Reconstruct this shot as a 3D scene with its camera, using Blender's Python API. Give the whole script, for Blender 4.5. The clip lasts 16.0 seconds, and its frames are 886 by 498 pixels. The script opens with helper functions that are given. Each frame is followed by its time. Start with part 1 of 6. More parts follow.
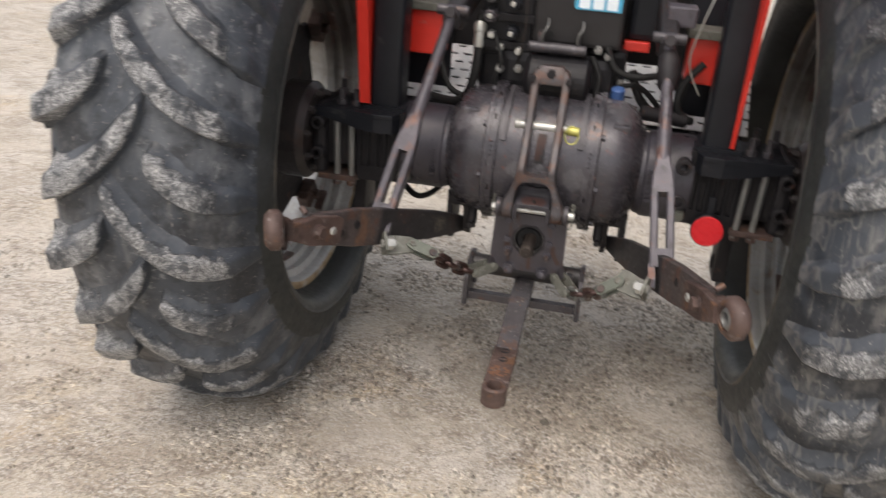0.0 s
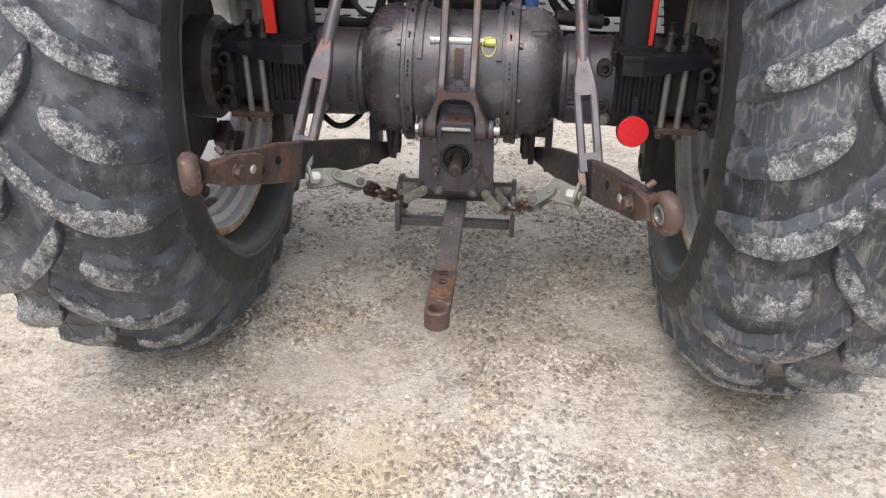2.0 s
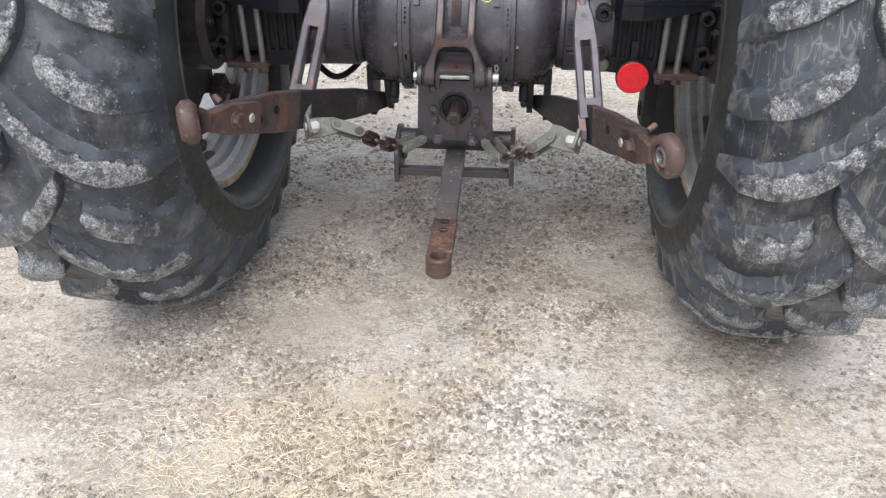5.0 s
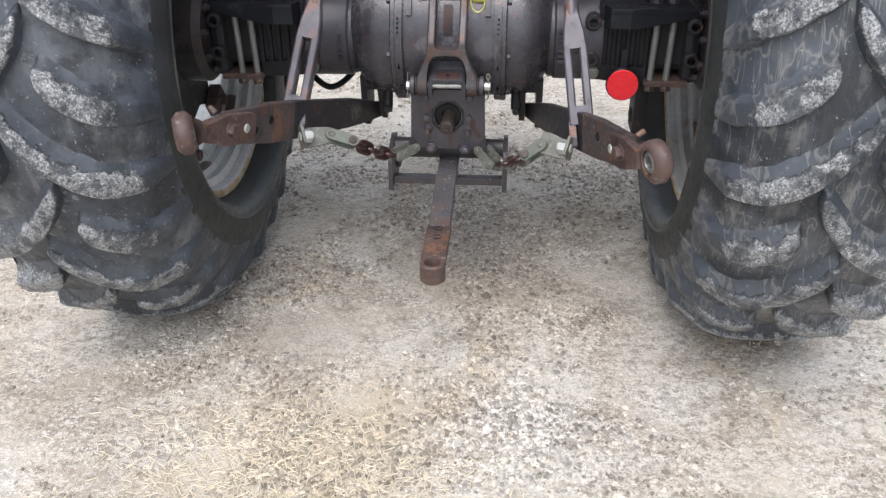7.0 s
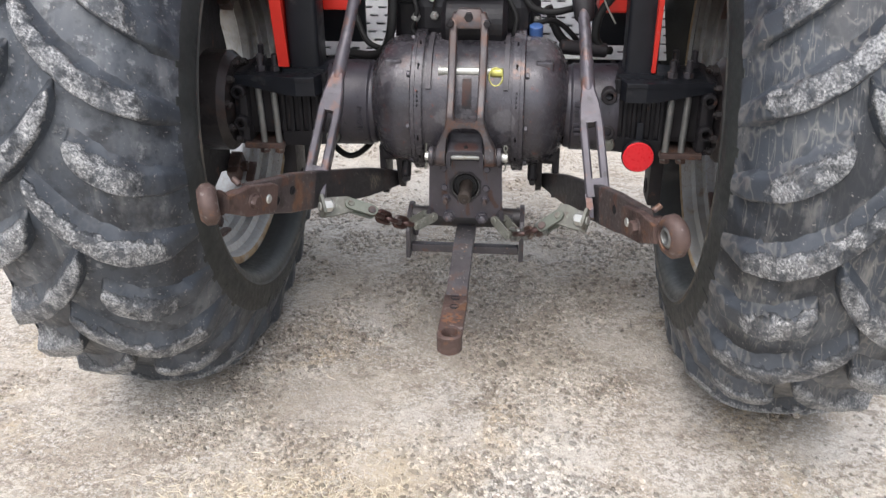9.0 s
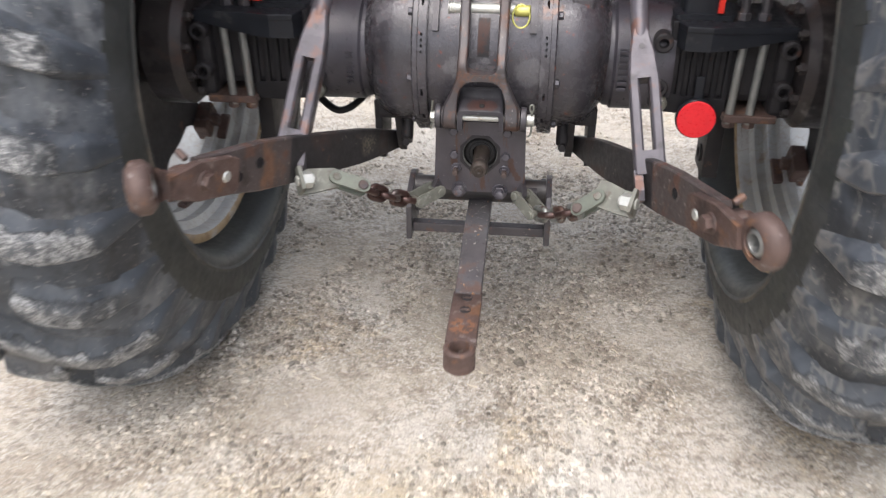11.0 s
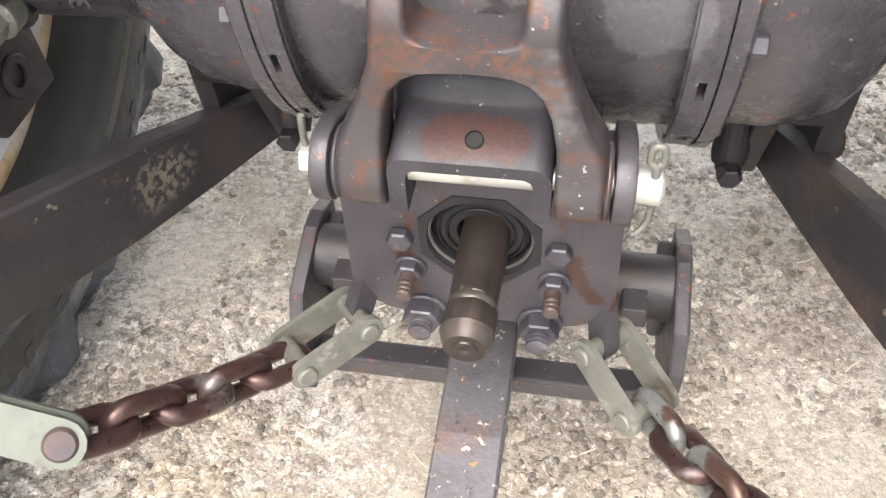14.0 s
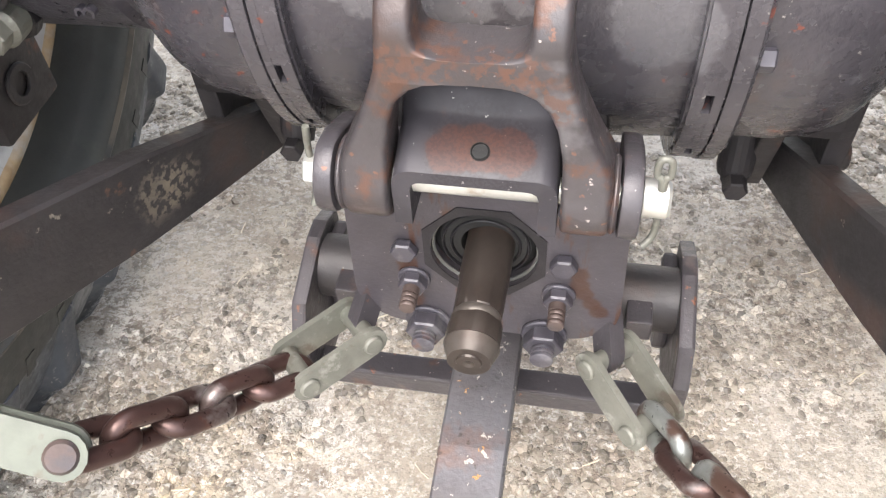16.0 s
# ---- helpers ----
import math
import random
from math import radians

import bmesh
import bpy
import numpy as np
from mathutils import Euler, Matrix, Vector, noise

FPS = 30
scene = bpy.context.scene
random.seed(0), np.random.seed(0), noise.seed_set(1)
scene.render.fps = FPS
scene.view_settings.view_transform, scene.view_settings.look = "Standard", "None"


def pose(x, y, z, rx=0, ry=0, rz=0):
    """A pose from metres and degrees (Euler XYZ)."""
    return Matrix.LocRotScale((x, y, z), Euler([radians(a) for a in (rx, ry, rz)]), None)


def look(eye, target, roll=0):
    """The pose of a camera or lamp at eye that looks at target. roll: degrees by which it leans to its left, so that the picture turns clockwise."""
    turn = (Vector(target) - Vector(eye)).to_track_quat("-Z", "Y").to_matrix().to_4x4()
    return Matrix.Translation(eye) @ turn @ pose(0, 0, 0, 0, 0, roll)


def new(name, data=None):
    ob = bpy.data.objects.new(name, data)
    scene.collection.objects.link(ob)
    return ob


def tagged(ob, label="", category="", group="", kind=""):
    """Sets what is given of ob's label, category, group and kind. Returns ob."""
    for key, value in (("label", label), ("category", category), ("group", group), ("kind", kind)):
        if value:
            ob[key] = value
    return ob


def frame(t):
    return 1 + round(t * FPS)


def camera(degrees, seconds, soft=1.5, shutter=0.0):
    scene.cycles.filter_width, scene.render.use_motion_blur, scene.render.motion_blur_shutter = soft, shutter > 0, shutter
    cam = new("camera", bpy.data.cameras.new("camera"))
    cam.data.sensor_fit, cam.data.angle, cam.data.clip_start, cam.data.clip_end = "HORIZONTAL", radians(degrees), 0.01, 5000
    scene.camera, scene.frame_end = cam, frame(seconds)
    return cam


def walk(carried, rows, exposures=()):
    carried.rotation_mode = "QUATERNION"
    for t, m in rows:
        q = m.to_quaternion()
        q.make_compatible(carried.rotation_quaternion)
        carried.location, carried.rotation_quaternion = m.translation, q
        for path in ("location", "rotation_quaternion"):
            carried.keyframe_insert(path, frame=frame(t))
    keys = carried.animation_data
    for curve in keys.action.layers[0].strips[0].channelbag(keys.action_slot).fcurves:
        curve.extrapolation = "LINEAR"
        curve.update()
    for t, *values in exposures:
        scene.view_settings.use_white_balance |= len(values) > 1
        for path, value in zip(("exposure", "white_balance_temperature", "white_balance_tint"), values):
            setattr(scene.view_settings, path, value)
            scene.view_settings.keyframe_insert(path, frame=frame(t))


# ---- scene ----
cam = camera(54.9, 16.0, soft=1.25, shutter=0.7)
PATH = [
    (0, (0.181, -2.257, 1.564), (-0.158, -0.453, 0.77), 4.5),
    (0.5, (0.184, -2.215, 1.55), (-0.036, -0.413, 0.711), 2.7),
    (1, (0.182, -2.202, 1.535), (0.03, -0.418, 0.642), 1.9),
    (1.5, (0.183, -2.213, 1.527), (0.029, -0.443, 0.608), 1.3),
    (2, (0.186, -2.222, 1.528), (0.013, -0.461, 0.596), 0.5),
    (2.5, (0.182, -2.223, 1.518), (0.009, -0.476, 0.561), 0.4),
    (3, (0.18, -2.224, 1.51), (0.013, -0.49, 0.527), 0.2),
    (3.5, (0.174, -2.222, 1.498), (0.008, -0.499, 0.498), 0.1),
    (4, (0.173, -2.224, 1.499), (0.008, -0.507, 0.487), 0.2),
    (6.5, (0.181, -2.261, 1.508), (0.036, -0.543, 0.495), -0.6),
    (7, (0.187, -2.263, 1.512), (0.033, -0.536, 0.515), -0.6),
    (7.5, (0.186, -2.263, 1.514), (0.028, -0.524, 0.538), -0.6),
    (8, (0.181, -2.266, 1.527), (0.017, -0.51, 0.585), -0.5),
    (8.5, (0.182, -2.266, 1.536), (0.007, -0.491, 0.631), -0.6),
    (9, (0.176, -2.265, 1.546), (-0.013, -0.477, 0.67), -0.5),
    (9.2, (0.167, -2.264, 1.552), (-0.025, -0.473, 0.683), -0.3),
    (11.3, (0.115, -1.528, 1.432), (-0.072, 0.139, 0.342), 0.1),
    (11.5, (0.134, -1.294, 1.41), (-0.029, 0.33, 0.254), 1.1),
    (11.7, (0.124, -1.133, 1.318), (-0.047, 0.474, 0.14), 1.7),
    (12, (0.087, -0.865, 1.274), (-0.143, 0.689, 0.036), -0.0),
    (12.2, (0.068, -0.726, 1.204), (-0.121, 0.833, -0.034), -0.7),
    (12.5, (0.064, -0.556, 1.184), (-0.178, 0.899, -0.167), -1.3),
    (13, (0.072, -0.439, 1.139), (-0.26, 0.895, -0.315), -4.0),
    (13.5, (0.064, -0.398, 1.116), (-0.235, 0.905, -0.372), -4.0),
    (14, (0.069, -0.392, 1.108), (-0.228, 0.889, -0.399), -4.3),
    (14.5, (0.076, -0.388, 1.106), (-0.22, 0.892, -0.402), -4.5),
    (15, (0.073, -0.387, 1.108), (-0.231, 0.905, -0.389), -4.7),
    (15.5, (0.068, -0.387, 1.107), (-0.24, 0.903, -0.39), -4.5),
    (16, (0.066, -0.388, 1.107), (-0.236, 0.907, -0.388), -4.1),
]
walk(cam, [(t, look(eye, target, roll)) for t, eye, target, roll in PATH], [(0, -0.36, 6900, 12), (0.5, -0.12, 6700, 12.3), (1.5, 0.04, 6600, 12), (3, 0.03, 6520, 11.7), (3.5, 0.02, 6420, 11.2), (7, 0.0, 6180, 9.5), (9, 0.03, 6350, 10.8), (11.5, 0.45, 6600, 10.8), (12.5, 1.05, 6850, 11.2), (16, 1.26, 6620, 10.7)])

# ---- world and light ----
world = bpy.data.worlds.new("overcast")
scene.world = world
world.use_nodes = True
wn, wl = world.node_tree.nodes, world.node_tree.links
sky = wn.new("ShaderNodeTexSky")
sky.sky_type = "NISHITA"
sky.sun_disc = False
sky.sun_elevation, sky.sun_rotation = radians(63), radians(192)
sky.air_density, sky.dust_density, sky.ozone_density = 1.0, 4.0, 1.0
tone = wn.new("ShaderNodeHueSaturation")
tone.inputs["Saturation"].default_value = 0.42
wl.new(sky.outputs["Color"], tone.inputs["Color"])
wl.new(tone.outputs["Color"], wn["Background"].inputs["Color"])
wn["Background"].inputs["Strength"].default_value = 0.335
sun = new("sun", bpy.data.lights.new("sun", "SUN"))
sun.data.energy, sun.data.angle, sun.data.color = 0.6, radians(60), (1.0, 0.985, 0.965)
sun.matrix_world = look((-0.3, -1.41, 2.83), (0, 0, 0))


# ---- materials ----
def material(name, dark, light, scale=20, rough=(0.5, 0.7), metal=0.0, bump=0.2, bump_scale=150, layers=(), bump_dist=0.002, coords="Object"):
    """Two tones mixed by noise, then layers of (colour, scale, low, high, amount, stretch) laid over by further noise."""
    m = bpy.data.materials.new(name)
    m.use_nodes = True
    n, l = m.node_tree.nodes, m.node_tree.links
    p = n["Principled BSDF"]
    tc = n.new("ShaderNodeTexCoord")

    def cloud(sc, detail=6.0, stretch=(1, 1, 1), rough_=0.6):
        mp = n.new("ShaderNodeMapping")
        mp.inputs["Scale"].default_value = stretch
        l.new(tc.outputs[coords], mp.inputs["Vector"])
        t = n.new("ShaderNodeTexNoise")
        t.inputs["Scale"].default_value, t.inputs["Detail"].default_value, t.inputs["Roughness"].default_value = sc, detail, rough_
        l.new(mp.outputs["Vector"], t.inputs["Vector"])
        return t.outputs["Fac"]

    def ramp(fac, lo, hi, a=0.0, b=1.0):
        r = n.new("ShaderNodeMapRange")
        for k, v in (("From Min", lo), ("From Max", hi), ("To Min", a), ("To Max", b)):
            r.inputs[k].default_value = v
        l.new(fac, r.inputs["Value"])
        return r.outputs["Result"]

    def mix(fac, a, b):
        x = n.new("ShaderNodeMix")
        x.data_type = "RGBA"
        if isinstance(fac, float):
            x.inputs[0].default_value = fac
        else:
            l.new(fac, x.inputs[0])
        for sock, v in ((x.inputs[6], a), (x.inputs[7], b)):
            if isinstance(v, tuple):
                sock.default_value = (*v, 1)
            else:
                l.new(v, sock)
        return x.outputs[2]

    big, small = cloud(scale), cloud(scale * 6, 4.0)
    colour = mix(ramp(big, 0.35, 0.65), dark, light)
    grain = mix(ramp(small, 0.3, 0.7), tuple(c * 0.82 for c in light), tuple(min(1, c * 1.12) for c in light))
    colour = mix(0.3, colour, grain)
    for tint, sc, lo, hi, amount, stretch in layers:
        fac = cloud(sc, 5.0 if hi > lo else 2.0, stretch)
        if hi < lo:  # thin veins, where the noise crosses its middle
            gap = n.new("ShaderNodeMath")
            gap.operation = "SUBTRACT"
            gap.inputs[1].default_value = 0.5
            l.new(fac, gap.inputs[0])
            size = n.new("ShaderNodeMath")
            size.operation = "ABSOLUTE"
            l.new(gap.outputs[0], size.inputs[0])
            fac = size.outputs[0]
        colour = mix(ramp(fac, lo, hi, 0.0, amount), colour, tint)
    l.new(colour, p.inputs["Base Color"])
    l.new(ramp(small, 0.3, 0.7, rough[0], rough[1]), p.inputs["Roughness"])
    p.inputs["Metallic"].default_value = metal
    if bump:
        b = n.new("ShaderNodeBump")
        b.inputs["Strength"].default_value, b.inputs["Distance"].default_value = bump, bump_dist
        l.new(cloud(bump_scale, 5.0), b.inputs["Height"])
        l.new(b.outputs["Normal"], p.inputs["Normal"])
    return m


ONE = (1, 1, 1)
DUST = (0.36, 0.33, 0.30)
RUST = (0.16, 0.065, 0.035)
RUBBER = material("rubber", (0.034, 0.0395, 0.048), (0.061, 0.070, 0.083), 7, (0.34, 0.58), 0, 0.4, 60,
                  [((0.12, 0.127, 0.138), 3.4, 0.50, 0.70, 0.7, ONE), ((0.19, 0.195, 0.20), 11, 0.55, 0.68, 0.55, (1, 1, 0.5)), ((0.26, 0.258, 0.25), 8, 0.57, 0.70, 0.55, (1.8, 0.8, 0.25)), ((0.013, 0.015, 0.019), 24, 0.52, 0.64, 0.6, ONE), ((0.24, 0.245, 0.25), 40, 0.58, 0.66, 0.6, ONE), ((0.010, 0.011, 0.014), 5, 0.52, 0.62, 0.7, ONE),
                   (DUST, 110, 0.64, 0.69, 0.6, ONE)])
RUBBER_MUD = material("muddy rubber", (0.034, 0.0395, 0.048), (0.061, 0.070, 0.083), 7, (0.34, 0.58), 0, 0.4, 60,
                      [((0.13, 0.135, 0.142), 3.4, 0.50, 0.70, 0.65, ONE), ((0.011, 0.012, 0.015), 4.5, 0.50, 0.60, 0.7, ONE), ((0.23, 0.21, 0.185), 8, 0.56, 0.66, 0.5, (1, 0.7, 0.5)),
                       ((0.25, 0.237, 0.212), 15, 0.032, 0.004, 0.45, (1.6, 0.5, 0.62)), ((0.25, 0.24, 0.215), 17, 0.020, 0.003, 0.4, (3.0, 0.5, 0.22)), ((0.020, 0.023, 0.028), 4.2, 0.47, 0.56, 0.9, ONE), ((0.17, 0.165, 0.158), 16, 0.56, 0.66, 0.45, (1, 0.8, 0.5)), (DUST, 110, 0.64, 0.69, 0.6, ONE)])

SIDEWALL = material("dark sidewall rubber", (0.0145, 0.0160, 0.0155), (0.028, 0.0305, 0.029), 9, (0.42, 0.62), 0, 0.3, 90, [((0.06, 0.062, 0.066), 4, 0.55, 0.72, 0.5, ONE), ((0.045, 0.050, 0.040), 12, 0.58, 0.70, 0.5, (1, 1, 0.5))])
RIDGE = material("rubber ridge caked with mud", (0.020, 0.021, 0.020), (0.038, 0.038, 0.035), 9, (0.5, 0.7), 0, 0.4, 90, [((0.13, 0.105, 0.078), 5, 0.52, 0.60, 0.5, ONE), ((0.26, 0.24, 0.21), 26, 0.64, 0.70, 0.5, ONE)])


def tread(m):
    """Pale crushed dust on the faces of the tyre's bars, worn through in places and frayed where they fall away."""
    n, l = m.node_tree.nodes, m.node_tree.links
    p = n["Principled BSDF"]
    under = p.inputs["Base Color"].links[0].from_socket
    tc, sep = n.new("ShaderNodeTexCoord"), n.new("ShaderNodeSeparateXYZ")
    l.new(tc.outputs["Object"], sep.inputs[0])

    def calc(op, x, y):
        q = n.new("ShaderNodeMath")
        q.operation = op
        for sock, v in ((q.inputs[0], x), (q.inputs[1], y)):
            if isinstance(v, float):
                sock.default_value = v
            else:
                l.new(v, sock)
        return q.outputs[0]

    def cloud(sc, detail):
        t = n.new("ShaderNodeTexNoise")
        t.inputs["Scale"].default_value, t.inputs["Detail"].default_value, t.inputs["Roughness"].default_value = sc, detail, 0.7
        info, add = n.new("ShaderNodeObjectInfo"), n.new("ShaderNodeVectorMath")
        shift = n.new("ShaderNodeVectorMath")
        shift.operation = "SCALE"
        shift.inputs[0].default_value = (7.0, 5.0, 3.0)
        l.new(info.outputs["Random"], shift.inputs["Scale"])
        l.new(tc.outputs["Object"], add.inputs[0])
        l.new(shift.outputs[0], add.inputs[1])
        l.new(add.outputs[0], t.inputs["Vector"])
        return t.outputs["Fac"]

    def ramp(fac, lo, hi, x=0.0, y=1.0):
        r = n.new("ShaderNodeMapRange")
        for k, v in (("From Min", lo), ("From Max", hi), ("To Min", x), ("To Max", y)):
            r.inputs[k].default_value = v
        l.new(fac, r.inputs["Value"])
        return r.outputs["Result"]

    def mix(fac, x, y):
        q = n.new("ShaderNodeMix")
        q.data_type = "RGBA"
        l.new(fac, q.inputs[0])
        for sock, v in ((q.inputs[6], x), (q.inputs[7], y)):
            if isinstance(v, tuple):
                sock.default_value = (*v, 1)
            else:
                l.new(v, sock)
        return q.outputs[2]
    round_ = calc("ADD", calc("MULTIPLY", sep.outputs[1], sep.outputs[1]), calc("MULTIPLY", sep.outputs[2], sep.outputs[2]))
    far = calc("ADD", calc("POWER", round_, 0.5), calc("MULTIPLY", calc("MULTIPLY", sep.outputs[0], sep.outputs[0]), 0.40))
    rough = cloud(26.0, 9.0)
    # the bars bend down towards the shoulder
    bend = calc("MULTIPLY", calc("POWER", calc("DIVIDE", calc("ABSOLUTE", sep.outputs[0], 0.0), 0.1826), 3.4), 0.053)
    far = calc("ADD", far, calc("MINIMUM", bend, 0.066))
    face = ramp(calc("ADD", far, calc("MULTIPLY", calc("SUBTRACT", rough, 0.5), 0.09)), 0.861, 0.870)
    worn = ramp(cloud(17.0, 9.0), 0.57, 0.49, 0.10, 1.0)
    dust = mix(ramp(cloud(200.0, 5.0), 0.42, 0.58), (0.10, 0.104, 0.109), (0.43, 0.432, 0.43))
    dust = mix(ramp(cloud(90.0, 4.0), 0.56, 0.64, 0, 0.7), dust, (0.060, 0.063, 0.069))
    dust = mix(ramp(cloud(22.0, 6.0), 0.50, 0.62, 0, 0.55), dust, (0.10, 0.104, 0.11))
    dust = mix(ramp(cloud(130.0, 4.0), 0.58, 0.64, 0, 0.85), dust, (0.66, 0.65, 0.63))
    l.new(mix(calc("MULTIPLY", face, worn), under, dust), p.inputs["Base Color"])
    b = n.new("ShaderNodeBump")
    b.inputs["Strength"].default_value, b.inputs["Distance"].default_value = 1.0, 0.008
    l.new(calc("MULTIPLY", cloud(80.0, 7.0), face), b.inputs["Height"])
    l.new(p.inputs["Normal"].links[0].from_socket, b.inputs["Normal"])
    l.new(b.outputs["Normal"], p.inputs["Normal"])
    return m


def rubber_like(name, veins):
    return material(name, (0.030, 0.0350, 0.0425), (0.055, 0.063, 0.075), 7, (0.34, 0.58), 0, 0.4, 60,
                    [((0.15, 0.158, 0.17), 5, 0.50, 0.70, 0.6, ONE), ((0.010, 0.011, 0.014), 6, 0.52, 0.62, 0.7, ONE), ((0.29, 0.27, 0.238), 15, 0.030, 0.004, veins, (1.6, 0.5, 0.6)), (DUST, 110, 0.64, 0.69, 0.6, ONE)])


LUG, LUG_MUD = tread(rubber_like("dusty bars", 0.05)), tread(rubber_like("dusty bars with mud runs", 0.3))
CAST = material("painted casting", (0.0350, 0.0325, 0.0380), (0.0670, 0.0622, 0.0710), 9, (0.18, 0.34), 0.15, 0.30, 160,
                [((0.16, 0.155, 0.165), 7, 0.575, 0.59, 0.5, ONE), ((0.19, 0.05, 0.028), 60, 0.655, 0.68, 0.75, ONE), ((0.016, 0.014, 0.016), 5, 0.50, 0.64, 0.6, ONE), ((0.10, 0.055, 0.04), 12, 0.60, 0.70, 0.5, (1, 1, 0.4)), ((0.38, 0.36, 0.34), 160, 0.68, 0.71, 0.6, ONE)], 0.003)
PLATE = material("stained plate paint", (0.0386, 0.0338, 0.0393), (0.0664, 0.0601, 0.0686), 14, (0.32, 0.52), 0.15, 0.3, 200,
                 [((0.065, 0.028, 0.016), 42, 0.575, 0.63, 0.8, (1, 1, 0.2)), ((0.42, 0.38, 0.36), 190, 0.69, 0.73, 0.6, ONE), ((0.13, 0.125, 0.13), 10, 0.6, 0.72, 0.4, ONE)])
CHIPPED = material("chipped paint over rust", (0.0106, 0.0101, 0.0114), (0.0192, 0.0178, 0.0198), 30, (0.35, 0.5), 0.0, 0.2, 200,
                   [((0.045, 0.018, 0.012), 26, 0.45, 0.52, 0.9, ONE), ((0.012, 0.011, 0.013), 110, 0.64, 0.70, 0.9, ONE), ((0.42, 0.38, 0.36), 190, 0.69, 0.73, 0.6, ONE)])
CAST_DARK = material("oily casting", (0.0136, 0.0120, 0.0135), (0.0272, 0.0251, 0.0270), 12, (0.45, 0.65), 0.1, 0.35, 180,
                     [(RUST, 20, 0.62, 0.72, 0.5, ONE)])
CAST_WORN = material("worn casting", (0.0320, 0.0290, 0.0325), (0.0640, 0.0585, 0.0645), 14, (0.28, 0.50), 0.2, 0.3, 200,
                     [((0.085, 0.042, 0.028), 22, 0.60, 0.67, 0.7, ONE), ((0.20, 0.075, 0.035), 60, 0.655, 0.69, 0.7, ONE), ((0.17, 0.165, 0.17), 11, 0.59, 0.66, 0.45, ONE), ((0.45, 0.41, 0.38), 170, 0.68, 0.71, 0.7, ONE)])
LINK = material("rusting link paint", (0.018, 0.0165, 0.0172), (0.037, 0.0338, 0.0352), 12, (0.40, 0.62), 0.2, 0.3, 180,
                [((0.075, 0.045, 0.036), 9, 0.55, 0.66, 0.55, ONE), ((0.16, 0.08, 0.045), 24, 0.66, 0.70, 0.5, ONE), ((0.30, 0.27, 0.22), 60, 0.68, 0.71, 0.6, ONE)])
RUSTY = material("rust", (0.056, 0.036, 0.031), (0.112, 0.072, 0.061), 18, (0.42, 0.70), 0.25, 0.7, 120,
                 [((0.20, 0.095, 0.045), 24, 0.57, 0.66, 0.6, ONE), ((0.22, 0.19, 0.18), 40, 0.59, 0.68, 0.7, ONE), ((0.026, 0.018, 0.017), 11, 0.55, 0.66, 0.8, ONE)])
ROD = material("rod paint", (0.0587, 0.0528, 0.0609), (0.1003, 0.0927, 0.1075), 14, (0.35, 0.55), 0.3, 0.25, 180,
               [((0.17, 0.075, 0.045), 17, 0.54, 0.64, 0.7, ONE), ((0.035, 0.03, 0.033), 26, 0.57, 0.66, 0.6, ONE), ((0.24, 0.23, 0.24), 9, 0.56, 0.68, 0.5, ONE)])
DRAWBAR = material("worn drawbar", (0.055, 0.050, 0.052), (0.10, 0.092, 0.097), 16, (0.35, 0.6), 0.35, 0.35, 180,
                   [((0.125, 0.128, 0.142), 5, 0.48, 0.58, 0.55, ONE), ((0.14, 0.075, 0.05), 10, 0.57, 0.66, 0.7, ONE), ((0.42, 0.20, 0.05), 60, 0.66, 0.69, 0.8, ONE), ((0.55, 0.51, 0.46), 120, 0.63, 0.67, 0.7, ONE), ((0.03, 0.025, 0.025), 90, 0.62, 0.68, 0.6, ONE)])
ZINC = material("zinc plated steel", (0.3570, 0.3570, 0.3315), (0.5270, 0.5270, 0.4930), 30, (0.28, 0.45), 0.55, 0.1, 200, [((0.30, 0.24, 0.17), 40, 0.62, 0.70, 0.6, ONE)])
STUD = material("dull plated steel", (0.14, 0.14, 0.135), (0.24, 0.24, 0.23), 30, (0.35, 0.5), 0.5, 0.1, 200, [(RUST, 30, 0.6, 0.7, 0.5, ONE)])
PASSIVATED = material("passivated steel", (0.085, 0.086, 0.072), (0.172, 0.172, 0.147), 26, (0.45, 0.65), 0.3, 0.2, 160,
                      [((0.085, 0.065, 0.05), 34, 0.58, 0.66, 0.7, ONE), ((0.32, 0.32, 0.29), 55, 0.59, 0.68, 0.5, ONE), ((0.10, 0.11, 0.09), 9, 0.54, 0.66, 0.5, ONE)])
GREENISH = material("dull green plating", (0.078, 0.087, 0.070), (0.138, 0.150, 0.124), 22, (0.55, 0.72), 0.12, 0.15, 160, [((0.08, 0.05, 0.03), 30, 0.6, 0.7, 0.6, ONE)])
CHAIN = material("brown chain steel", (0.034, 0.0195, 0.0175), (0.074, 0.042, 0.037), 25, (0.25, 0.42), 0.55, 0.2, 160,
                 [((0.30, 0.28, 0.27), 20, 0.60, 0.70, 0.45, ONE), ((0.09, 0.035, 0.02), 50, 0.6, 0.7, 0.7, ONE)])
BARE = material("bare oily steel", (0.024, 0.0185, 0.0155), (0.048, 0.0385, 0.033), 30, (0.30, 0.45), 0.4, 0.1, 200,
                [((0.060, 0.042, 0.034), 18, 0.5, 0.62, 0.6, ONE)])
NUT = material("painted nuts", (0.0392, 0.0367, 0.0450), (0.0742, 0.0690, 0.0824), 30, (0.3, 0.5), 0.2, 0.2, 200, [((0.16, 0.155, 0.16), 40, 0.57, 0.68, 0.5, ONE), ((0.12, 0.055, 0.035), 50, 0.62, 0.70, 0.6, ONE)])
